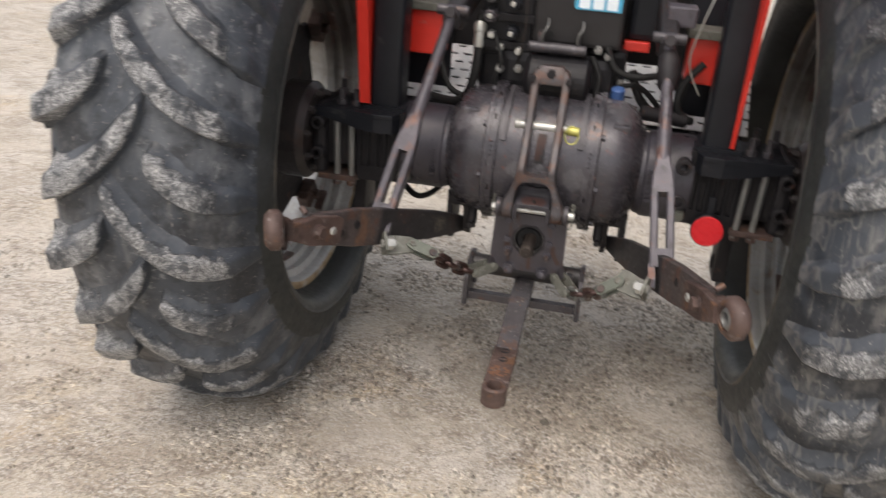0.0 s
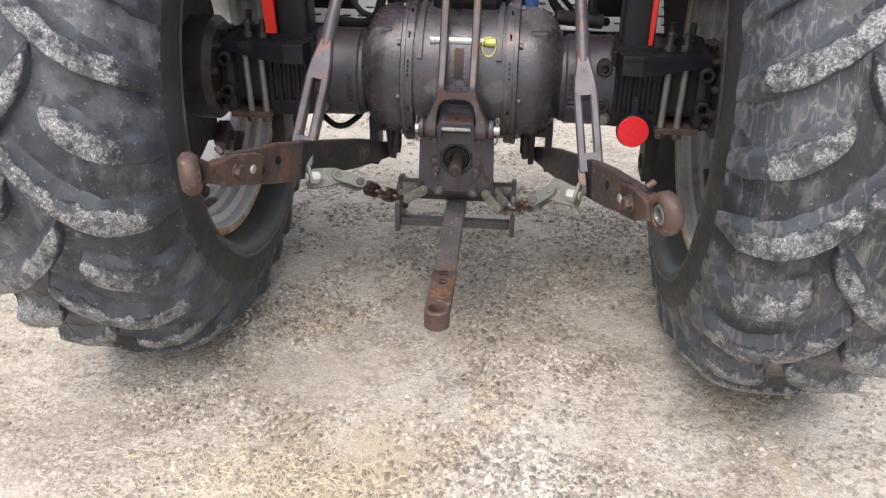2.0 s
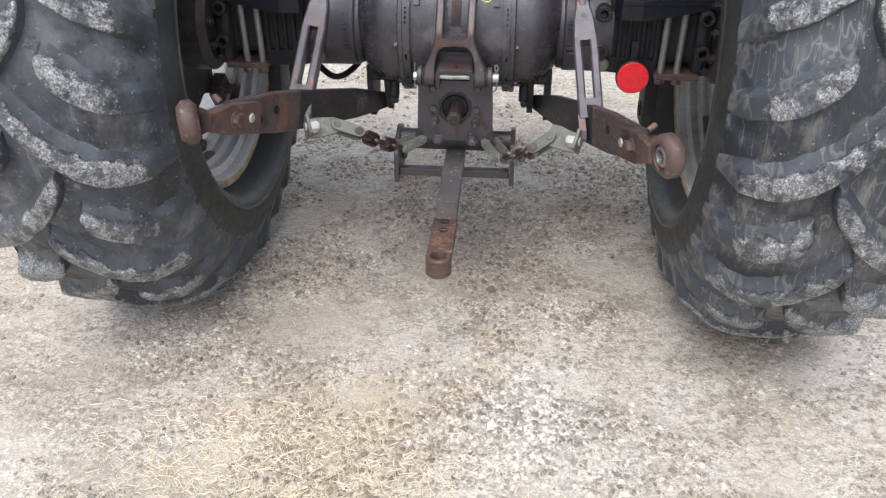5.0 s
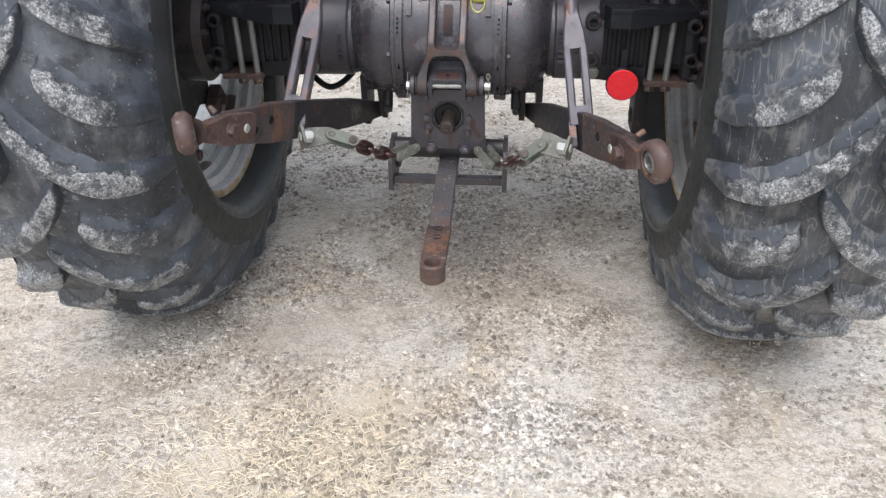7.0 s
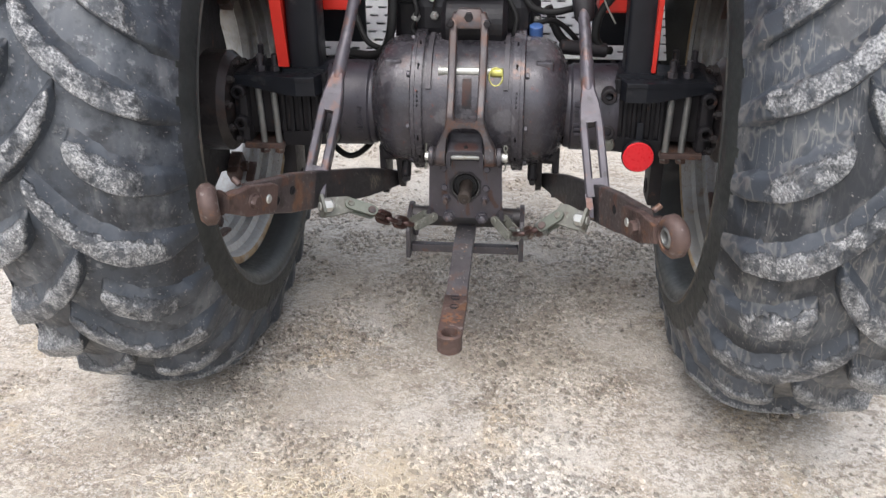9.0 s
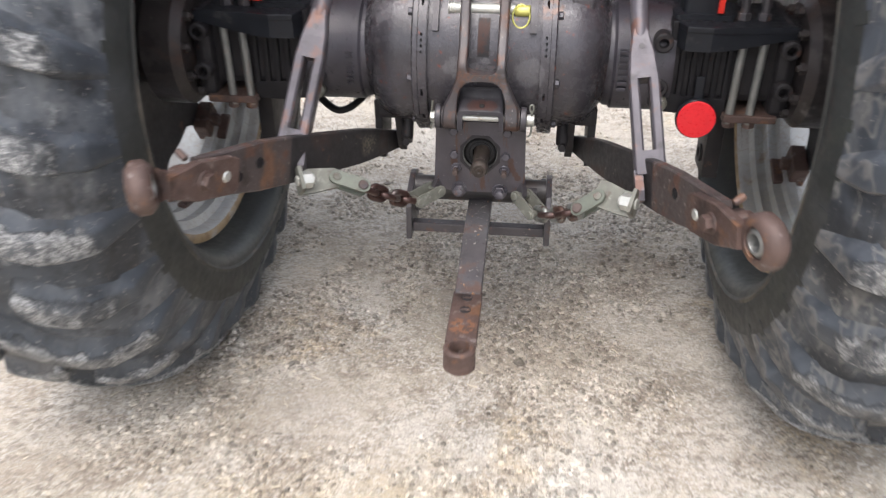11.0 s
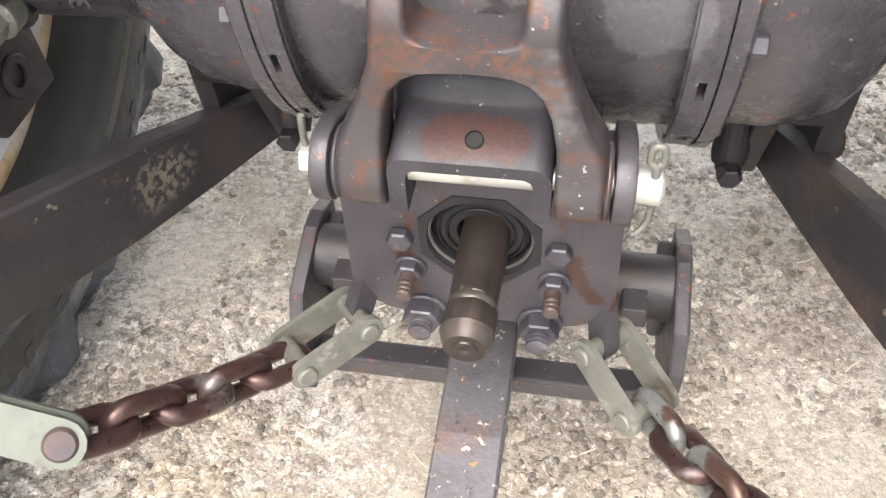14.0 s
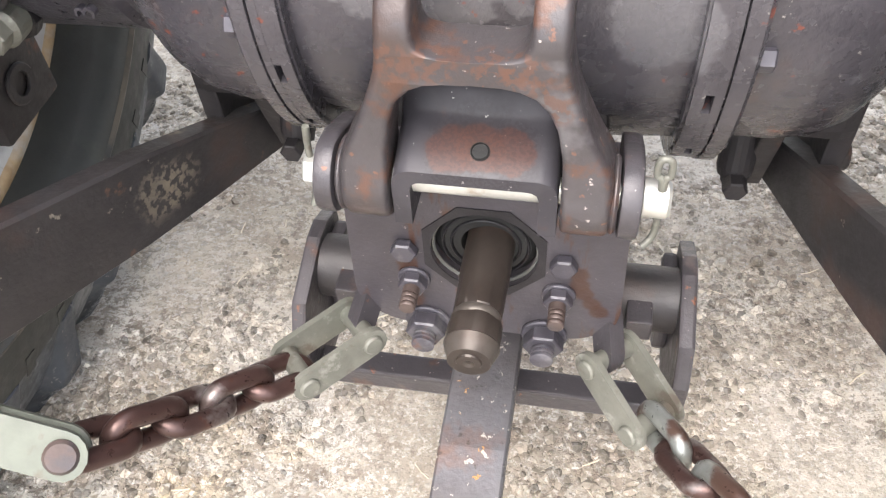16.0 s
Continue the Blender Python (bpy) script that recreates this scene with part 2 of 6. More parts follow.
THREAD = material("rusty thread", (0.055, 0.038, 0.034), (0.105, 0.078, 0.070), 30, (0.4, 0.6), 0.3, 0.2, 200, [((0.05, 0.047, 0.052), 40, 0.5, 0.6, 0.7, ONE)])
CHAIN_PLATED = material("half plated chain steel", (0.12, 0.125, 0.118), (0.26, 0.27, 0.255), 25, (0.25, 0.42), 0.55, 0.2, 160,
                        [((0.09, 0.045, 0.032), 22, 0.48, 0.56, 0.9, ONE), ((0.05, 0.035, 0.03), 60, 0.6, 0.7, 0.7, ONE)])
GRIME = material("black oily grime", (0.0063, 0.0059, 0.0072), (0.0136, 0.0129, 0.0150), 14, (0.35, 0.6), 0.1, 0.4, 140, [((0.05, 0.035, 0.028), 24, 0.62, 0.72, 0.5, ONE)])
NECK = material("greasy casting", (0.0308, 0.0286, 0.0354), (0.0588, 0.0544, 0.0656), 9, (0.25, 0.42), 0.15, 0.35, 160, [((0.10, 0.05, 0.035), 14, 0.62, 0.72, 0.6, ONE), ((0.010, 0.009, 0.010), 6, 0.52, 0.66, 0.6, ONE)], 0.003)
HOOD = material("dark hood paint", (0.026, 0.0245, 0.029), (0.046, 0.043, 0.049), 20, (0.36, 0.52), 0.05, 0.10, 200, [((0.012, 0.011, 0.013), 9, 0.50, 0.64, 0.6, ONE), ((0.06, 0.033, 0.027), 30, 0.63, 0.71, 0.5, ONE), ((0.42, 0.40, 0.38), 190, 0.68, 0.72, 0.6, ONE)])
LINK_RUST = material("link paint half rusted", (0.046, 0.0375, 0.0370), (0.084, 0.067, 0.064), 14, (0.40, 0.65), 0.25, 0.4, 170,
                     [((0.18, 0.09, 0.05), 8, 0.55, 0.65, 0.7, ONE), ((0.12, 0.055, 0.035), 19, 0.55, 0.64, 0.7, ONE), ((0.30, 0.27, 0.25), 70, 0.62, 0.68, 0.6, ONE), ((0.028, 0.02, 0.018), 13, 0.58, 0.68, 0.7, ONE)])
POLISHED = material("rubbed steel", (0.060, 0.050, 0.043), (0.110, 0.096, 0.085), 40, (0.32, 0.48), 0.5, 0.1, 200, [((0.05, 0.036, 0.029), 30, 0.5, 0.65, 0.6, ONE)])
BLACK = material("black frame paint", (0.0080, 0.0088, 0.0112), (0.0160, 0.0176, 0.0224), 8, (0.3, 0.5), 0.1, 0.1, 120,
                 [((0.12, 0.115, 0.11), 12, 0.62, 0.74, 0.45, ONE)])
HOSE = material("black hose", (0.009, 0.009, 0.009), (0.018, 0.018, 0.018), 20, (0.5, 0.7), 0, 0.2, 300)
RED = material("red paint", (0.62, 0.028, 0.018), (0.72, 0.04, 0.025), 6, (0.3, 0.45), 0, 0.05, 60, [((0.3, 0.2, 0.17), 30, 0.66, 0.74, 0.35, ONE)])
RED_LENS = material("red reflector plastic", (0.72, 0.012, 0.022), (0.8, 0.02, 0.03), 20, (0.25, 0.35), 0, 0.6, 900)
RIM = material("silver rim paint", (0.30, 0.305, 0.305), (0.44, 0.445, 0.44), 7, (0.4, 0.6), 0.2, 0.2, 120,
               [((0.2, 0.11, 0.05), 16, 0.62, 0.72, 0.6, ONE), ((0.12, 0.095, 0.07), 2.2, 0.54, 0.66, 0.5, ONE), ((0.30, 0.27, 0.22), 30, 0.03, 0.006, 0.5, (1, 1, 0.3))])
RIM_EDGE = material("rusty rim edge", (0.2, 0.12, 0.06), (0.4, 0.3, 0.18), 25, (0.6, 0.8), 0.1, 0.4, 160, [((0.4, 0.39, 0.37), 14, 0.5, 0.65, 0.7, ONE)])
HUB = material("rusty oily hub", (0.020, 0.017, 0.017), (0.045, 0.038, 0.037), 11, (0.30, 0.50), 0.25, 0.5, 90, [((0.085, 0.042, 0.028), 9, 0.55, 0.66, 0.5, ONE), ((0.20, 0.19, 0.185), 14, 0.62, 0.68, 0.5, ONE), ((0.008, 0.007, 0.007), 16, 0.56, 0.64, 0.7, ONE)])
CONSOLE = material("grey console paint", (0.0168, 0.0160, 0.0160), (0.0264, 0.0248, 0.0256), 10, (0.4, 0.55), 0, 0.1, 120)
STICKER = material("blue label", (0.05, 0.33, 0.52), (0.06, 0.38, 0.58), 20, (0.3, 0.4), 0, 0, 1)
STICKER_INK = material("label print", (0.7, 0.8, 0.85), (0.78, 0.86, 0.9), 20, (0.3, 0.4), 0, 0, 1)
BLUE_CAP = material("blue plastic", (0.04, 0.09, 0.25), (0.06, 0.13, 0.32), 20, (0.35, 0.5), 0, 0, 1)
YELLOW = material("yellow passivated pin", (0.5, 0.46, 0.1), (0.62, 0.6, 0.2), 30, (0.3, 0.4), 0.5, 0.05, 100)
STEP = material("galvanised step", (0.60, 0.60, 0.60), (0.75, 0.75, 0.74), 18, (0.4, 0.6), 0.2, 0.1, 100)

for dull in (HOOD, CHIPPED, GRIME, CAST_DARK, HOSE, CONSOLE, BLACK):
    dull.node_tree.nodes["Principled BSDF"].inputs["Specular IOR Level"].default_value = 0.28


def blotched(m, centre, radius, tint, amount, soft=0.3, grain=9.0, broken=0.0):
    """Dried mud, rust, paint or shade tinted over one part of a thing, with a frayed edge."""
    n, l = m.node_tree.nodes, m.node_tree.links
    p = n["Principled BSDF"]
    under = p.inputs["Base Color"].links[0].from_socket
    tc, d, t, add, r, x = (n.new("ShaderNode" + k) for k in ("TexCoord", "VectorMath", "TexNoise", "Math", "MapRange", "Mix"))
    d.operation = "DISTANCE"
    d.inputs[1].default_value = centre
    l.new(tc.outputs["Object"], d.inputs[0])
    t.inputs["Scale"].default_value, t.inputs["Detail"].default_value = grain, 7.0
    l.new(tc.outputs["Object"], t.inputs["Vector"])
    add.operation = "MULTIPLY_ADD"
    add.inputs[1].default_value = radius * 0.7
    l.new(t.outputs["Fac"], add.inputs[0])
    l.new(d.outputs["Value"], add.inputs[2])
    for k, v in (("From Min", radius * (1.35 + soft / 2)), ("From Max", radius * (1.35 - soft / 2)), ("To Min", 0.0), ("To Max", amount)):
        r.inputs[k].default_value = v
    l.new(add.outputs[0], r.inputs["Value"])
    x.data_type = "RGBA"
    cover = r.outputs["Result"]
    if broken:
        t2, r2, both = (n.new("ShaderNode" + k) for k in ("TexNoise", "MapRange", "Math"))
        t2.inputs["Scale"].default_value, t2.inputs["Detail"].default_value = broken, 5.0
        l.new(tc.outputs["Object"], t2.inputs["Vector"])
        r2.inputs["From Min"].default_value, r2.inputs["From Max"].default_value = 0.47, 0.54
        l.new(t2.outputs["Fac"], r2.inputs["Value"])
        both.operation = "MULTIPLY"
        l.new(cover, both.inputs[0])
        l.new(r2.outputs["Result"], both.inputs[1])
        cover = both.outputs[0]
    l.new(cover, x.inputs[0])
    l.new(under, x.inputs[6])
    x.inputs[7].default_value = (*tint, 1)
    l.new(x.outputs[2], p.inputs["Base Color"])
    return m


for spot, r in (((0.066, 0.622), 0.026), ((0.090, 0.616), 0.026), ((0.114, 0.634), 0.014)):
    blotched(LINK, (-0.282, *spot), r, (0.17, 0.146, 0.112), 0.65, 0.4, 60.0, 150.0)
# upper rim: brown dirt and the fender's shade, both put into the colour
blotched(RIM, (0, 0.05, 0.42), 0.5, (0.055, 0.042, 0.034), 0.85)
blotched(CAST, (0.108, 0.055, 0.815), 0.034, (0.105, 0.102, 0.111), 0.75, 0.12, 55.0)
for spot in ((-0.062, 0.613), (-0.062, 0.604), (-0.061, 0.595), (0.072, 0.610), (0.073, 0.599), (0.077, 0.588), (0.084, 0.577), (0.090, 0.568)):
    blotched(PLATE, (spot[0], 0.03, spot[1]), 0.0075, (0.050, 0.024, 0.017), 0.85, 0.35, 70.0)
for spot in ((-0.014, -0.004, 0.757), (0.004, -0.002, 0.759), (0.022, -0.003, 0.758)):
    blotched(HOOD, spot, 0.0160, (0.060, 0.027, 0.021), 0.8, 0.14, 110.0)
blotched(HOOD, (0.004, -0.004, 0.757), 0.035, (0.018, 0.016, 0.018), 0.35, 0.2, 60.0, 420.0)
blotched(CAST, (0.146, 0.095, 0.955), 0.032, (0.15, 0.075, 0.048), 0.6, 0.3, 50.0, 70.0)
blotched(RUSTY, (0.0, -0.395, 0.434), 0.028, (0.23, 0.105, 0.05), 0.75, 0.3, 70.0, 110.0)
blotched(CAST, (0.34, 0.16, 0.80), 0.06, (0.15, 0.05, 0.028), 0.6, 0.3, 60.0)
YOKE = material("rusting yoke paint", (0.037, 0.0325, 0.0345), (0.067, 0.060, 0.063), 14, (0.28, 0.50), 0.2, 0.3, 200,
                [((0.070, 0.040, 0.030), 9, 0.48, 0.62, 0.65, ONE), ((0.095, 0.045, 0.029), 26, 0.56, 0.63, 0.75, ONE), ((0.16, 0.075, 0.045), 95, 0.645, 0.69, 0.75, ONE), ((0.17, 0.165, 0.175), 11, 0.60, 0.67, 0.45, ONE), ((0.45, 0.41, 0.38), 170, 0.67, 0.70, 0.7, ONE)])

for spot in ((-0.02, -0.016, 0.829), (0.012, -0.016, 0.832), (0.032, -0.014, 0.826), (0.047, -0.012, 0.806), (-0.045, -0.014, 0.83)):
    blotched(YOKE, spot, 0.014, (0.115, 0.055, 0.036), 0.6, 0.35, 80.0, 160.0)


def gravel_material(name, pebbles=True):
    """Beige sand with trodden pale patches, damp brown ones, crumbs and embedded pebbles of three sizes."""
    m = bpy.data.materials.new(name)
    m.use_nodes = True
    n, l = m.node_tree.nodes, m.node_tree.links
    p = n["Principled BSDF"]
    tc = n.new("ShaderNodeTexCoord")

    def cloud(sc, detail=6.0, stretch=(1, 1, 1), warp=0.0, rough=0.68):
        mp = n.new("ShaderNodeMapping")
        mp.inputs["Scale"].default_value = stretch
        l.new(tc.outputs["Object"], mp.inputs["Vector"])
        t = n.new("ShaderNodeTexNoise")
        t.inputs["Scale"].default_value, t.inputs["Detail"].default_value, t.inputs["Roughness"].default_value = sc, detail, rough
        t.inputs["Distortion"].default_value = warp
        l.new(mp.outputs["Vector"], t.inputs["Vector"])
        return t.outputs["Fac"]

    def ramp(fac, lo, hi, x=0.0, y=1.0):
        r = n.new("ShaderNodeMapRange")
        for k, v in (("From Min", lo), ("From Max", hi), ("To Min", x), ("To Max", y)):
            r.inputs[k].default_value = v
        l.new(fac, r.inputs["Value"])
        return r.outputs["Result"]

    def mix(fac, x, y):
        q = n.new("ShaderNodeMix")
        q.data_type = "RGBA"
        l.new(fac, q.inputs[0])
        for sock, v in ((q.inputs[6], x), (q.inputs[7], y)):
            if isinstance(v, tuple):
                sock.default_value = (*v, 1)
            else:
                l.new(v, sock)
        return q.outputs[2]

    def calc(op, x, y):
        q = n.new("ShaderNodeMath")
        q.operation = op
        for sock, v in ((q.inputs[0], x), (q.inputs[1], y)):
            if isinstance(v, float):
                sock.default_value = v
            else:
                l.new(v, sock)
        return q.outputs[0]

    sand = mix(ramp(cloud(2.3, 8.0), 0.40, 0.60), (0.47, 0.415, 0.335), (0.565, 0.515, 0.44))
    sand = mix(ramp(cloud(1.1, 7.0, ONE, 0.6), 0.48, 0.57, 0, 0.75), sand, (0.59, 0.555, 0.495))
    sand = mix(ramp(cloud(3.1, 9.0, (1, 1.6, 1), 0.8), 0.50, 0.60, 0, 0.7), sand, (0.35, 0.292, 0.228))
    sand = mix(ramp(cloud(1.7, 6.0, ONE, 0.5), 0.56, 0.66, 0, 0.6), sand, (0.55, 0.43, 0.27))
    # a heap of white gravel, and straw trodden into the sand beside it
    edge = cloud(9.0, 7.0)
    # last two entries: shade under the axle and left link, put in as brown
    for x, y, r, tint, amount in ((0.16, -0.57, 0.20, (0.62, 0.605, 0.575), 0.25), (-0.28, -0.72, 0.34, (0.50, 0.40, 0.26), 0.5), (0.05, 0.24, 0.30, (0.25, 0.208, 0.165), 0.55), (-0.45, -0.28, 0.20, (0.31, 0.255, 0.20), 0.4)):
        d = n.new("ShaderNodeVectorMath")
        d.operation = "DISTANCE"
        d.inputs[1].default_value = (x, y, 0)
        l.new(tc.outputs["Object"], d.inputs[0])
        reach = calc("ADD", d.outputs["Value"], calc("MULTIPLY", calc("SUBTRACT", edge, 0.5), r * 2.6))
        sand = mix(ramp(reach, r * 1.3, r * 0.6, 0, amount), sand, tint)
    # clumps of dark crumbs, their small shadows put into the colour, and pale chips
    crumbs = ramp(cloud(3.4, 4.0, (1, 1.3, 1), 0.4), 0.40, 0.58, 0.25, 1.0)
    chips = ramp(cloud(2.7, 4.0), 0.42, 0.58, 0.35, 1.0)
    sand = mix(calc("MULTIPLY", crumbs, ramp(cloud(24, 4.0, (1, 1.4, 1), 0.5, 0.82), 0.505, 0.545, 0, 0.85)), sand, (0.27, 0.225, 0.178))
    sand = mix(calc("MULTIPLY", crumbs, ramp(cloud(55, 3.0, ONE, 0.3, 0.78), 0.525, 0.57, 0, 0.8)), sand, (0.20, 0.168, 0.135))
    sand = mix(calc("MULTIPLY", chips, ramp(cloud(70, 3.0, (1, 1.2, 1), 0.3, 0.76), 0.54, 0.60, 0, 0.75)), sand, (0.68, 0.645, 0.588))
    sand = mix(ramp(cloud(170, 1.5), 0.58, 0.66, 0, 0.5), sand, (0.20, 0.170, 0.138))
    height = calc("ADD", calc("MULTIPLY", cloud(60), 0.6), calc("MULTIPLY", cloud(22, 8.0), 0.9))
    if pebbles:
        clump = ramp(cloud(4.0, 5.0), 0.34, 0.56, 0.25, 1.0)
        for scale, share, size, strength in ((38.0, 0.86, 0.40, 0.6), (75.0, 0.72, 0.46, 0.65), (150.0, 0.58, 0.5, 0.7)):
            wob = n.new("ShaderNodeTexNoise")
            wob.inputs["Scale"].default_value = scale * 0.8
            l.new(tc.outputs["Object"], wob.inputs["Vector"])
            vm = n.new("ShaderNodeVectorMath")
            vm.operation = "MULTIPLY_ADD"
            vm.inputs[1].default_value = (1.0 / scale,) * 3
            l.new(wob.outputs["Color"], vm.inputs[0])
            l.new(tc.outputs["Object"], vm.inputs[2])
            v = n.new("ShaderNodeTexVoronoi")
            v.inputs["Scale"].default_value = scale
            l.new(vm.outputs[0], v.inputs["Vector"])
            sep = n.new("ShaderNodeSeparateColor")
            l.new(v.outputs["Color"], sep.inputs["Color"])
            dome = ramp(v.outputs["Distance"], size, size * 0.5)
            here = calc("MULTIPLY", calc("MULTIPLY", dome, clump), ramp(sep.outputs["Red"], share - 0.02, share + 0.02))
            tone = mix(sep.outputs["Green"], (0.27, 0.245, 0.212), (0.58, 0.55, 0.50))
            sand = mix(calc("MULTIPLY", here, strength), sand, tone)
            height = calc("ADD", height, calc("MULTIPLY", here, 11.0 / scale))
    l.new(sand, p.inputs["Base Color"])
    p.inputs["Roughness"].default_value = 0.92
    b = n.new("ShaderNodeBump")
    b.inputs["Strength"].default_value, b.inputs["Distance"].default_value = 1.0, 0.008 if pebbles else 0.003
    l.new(height, b.inputs["Height"])
    l.new(b.outputs["Normal"], p.inputs["Normal"])
    return m


def by_island(m, spread):
    """Lets the tone vary from piece to piece."""
    n, l = m.node_tree.nodes, m.node_tree.links
    p = n["Principled BSDF"]
    src = p.inputs["Base Color"].links[0].from_socket
    geo, hs, mr = n.new("ShaderNodeNewGeometry"), n.new("ShaderNodeHueSaturation"), n.new("ShaderNodeMapRange")
    mr.inputs["To Min"].default_value, mr.inputs["To Max"].default_value = spread
    l.new(geo.outputs["Random Per Island"], mr.inputs["Value"])
    l.new(mr.outputs["Result"], hs.inputs["Value"])
    l.new(src, hs.inputs["Color"])
    l.new(hs.outputs["Color"], p.inputs["Base Color"])
    return m


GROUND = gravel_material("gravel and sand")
STONE = by_island(gravel_material("loose gravel", False), (0.44, 1.32))
STRAW = material("straw", (0.50, 0.43, 0.30), (0.70, 0.63, 0.49), 20, (0.6, 0.8), 0, 0, 1)


# ---- mesh helpers ----
def part(name, bm, mat, parent, label="", smooth=None, m=None):
    """Links a bmesh as one mesh object under a thing or a part. smooth: the angle in degrees under which edges are shaded smooth."""
    me = bpy.data.meshes.new(name)
    bmesh.ops.recalc_face_normals(bm, faces=bm.faces)
    if smooth:
        for f in bm.faces:
            f.smooth = True
        for e in bm.edges:
            if len(e.link_faces) == 2 and e.calc_face_angle(0) > radians(smooth):
                e.smooth = False
    bm.to_mesh(me)
    bm.free()
    for x in (mat if isinstance(mat, (list, tuple)) else [mat]):
        me.materials.append(x)
    ob = new(name, me)
    ob.parent = parent
    if m is not None:
        ob.matrix_basis = m
    return tagged(ob, label)


def again(ob, m, parent=None):
    """Another object on the same mesh."""
    c = new(ob.name, ob.data)
    c.parent = parent or ob.parent
    c.matrix_basis = m
    return c


def box(bm, lo, hi, bevel=0.0, m=None):
    """A box between two corners, its edges bevelled, then moved by m."""
    r = bmesh.ops.create_cube(bm, size=1)
    vs = r["verts"]
    for v in vs:
        v.co = Vector([(a + b) / 2 + c * (b - a) for a, b, c in zip(lo, hi, v.co)])
    if bevel:
        es = {e for v in vs for e in v.link_edges}
        out = bmesh.ops.bevel(bm, geom=list(es), offset=bevel, segments=2, profile=0.6, affect="EDGES")
        vs = list({v for f in out["faces"] for v in f.verts} | {v for v in vs if v.is_valid})
    if m is not None:
        for v in vs:
            v.co = m @ v.co
    return bm


def frame_of(d):
    d = Vector(d).normalized()
    a = d.cross(Vector((0, 0, 1)) if abs(d.z) < 0.9 else Vector((1, 0, 0))).normalized()
    return d, a, d.cross(a)


def rings(bm, loops, close=True, caps=True):
    """Skins a list of loops of points."""
    vs = [[bm.verts.new(p) for p in lp] for lp in loops]
    k = len(vs[0])
    for a, b in zip(vs, vs[1:]):
        for i in range(k if close else k - 1):
            bm.faces.new((a[i], a[(i + 1) % k], b[(i + 1) % k], b[i]))
    if caps:
        bm.faces.new(vs[0])
        bm.faces.new(vs[-1])
    return vs


def rod(bm, a, b, r, r2=None, seg=20, chamfer=0.0):
    """A round bar from a to b with chamfered ends."""
    a, b = Vector(a), Vector(b)
    r2 = r if r2 is None else r2
    d, u, v = frame_of(b - a)
    n = (b - a).length
    st = [(0, r), (n, r2)]
    if chamfer:
        st = [(0, r - chamfer), (chamfer, r), (n - chamfer, r2), (n, r2 - chamfer)]
    rings(bm, [[a + d * s + (u * math.cos(2 * math.pi * i / seg) + v * math.sin(2 * math.pi * i / seg)) * q for i in range(seg)] for s, q in st])
    return bm


def turned(bm, a, b, steps, seg=24):
    """A turned shape on the line from a to b: steps of (share of the length, radius)."""
    a, b = Vector(a), Vector(b)
    d, u, v = frame_of(b - a)
    rings(bm, [[a + (b - a) * s + (u * math.cos(2 * math.pi * i / seg) + v * math.sin(2 * math.pi * i / seg)) * q for i in range(seg)] for s, q in steps])
    return bm


def bored(bm, a, b, r, hole, seg=32, chamfer=0.003):
    """A ring with a hole right through it."""
    a, b = Vector(a), Vector(b)
    d, u, v = frame_of(b - a)
    n = (b - a).length
    st = [(0, hole + 0.001), (0, r - chamfer), (chamfer, r), (n - chamfer, r), (n, r - chamfer), (n, hole + 0.001), (n - 0.002, hole), (0.002, hole), (0, hole + 0.001)]
    loops = [[a + d * s + (u * math.cos(2 * math.pi * i / seg) + v * math.sin(2 * math.pi * i / seg)) * q for i in range(seg)] for s, q in st]
    rings(bm, loops, caps=False)
    bmesh.ops.remove_doubles(bm, verts=bm.verts, dist=1e-6)
    return bm


def hexagon(bm, a, b, r, chamfer=0.0015):
    """A hexagonal head or nut on the line from a to b."""
    return rod(bm, a, b, r, seg=6, chamfer=chamfer)


def smooth_path(pts, n=6):
    pts = [Vector(p) for p in pts]
    out = []
    for i in range(len(pts) - 1):
        p0, p1, p2, p3 = pts[max(i - 1, 0)], pts[i], pts[i + 1], pts[min(i + 2, len(pts) - 1)]
        for k in range(n):
            t = k / n
            out.append(0.5 * (2 * p1 + (p2 - p0) * t + (2 * p0 - 5 * p1 + 4 * p2 - p3) * t * t + (3 * p1 - p0 - 3 * p2 + p3) * t ** 3))
    return out + [pts[-1]]


def sweep(bm, pts, section, closed=False, up=None):
    """Sweeps a section (offsets sideways and up, or a radius) along points."""
    pts = [Vector(p) for p in pts]
    if isinstance(section, (int, float)):
        section = [(section * math.cos(2 * math.pi * i / 10), section * math.sin(2 * math.pi * i / 10)) for i in range(10)]
    k, loops, side = len(pts), [], None
    for i, p in enumerate(pts):
        d = (pts[(i + 1) % k] - pts[i - 1]) if closed else (pts[min(i + 1, k - 1)] - pts[max(i - 1, 0)])
        d.normalize()
        if up is not None:
            side = d.cross(Vector(up)).normalized()
        elif side is None:
            side = frame_of(d)[1]
        else:
            side = (side - d * side.dot(d)).normalized()
        top = side.cross(d)
        loops.append([p + side * x + top * y for x, y in section])
    if closed:
        loops.append(loops[0])
    rings(bm, loops, caps=not closed)
    if closed:
        bmesh.ops.remove_doubles(bm, verts=bm.verts, dist=1e-6)
    return bm


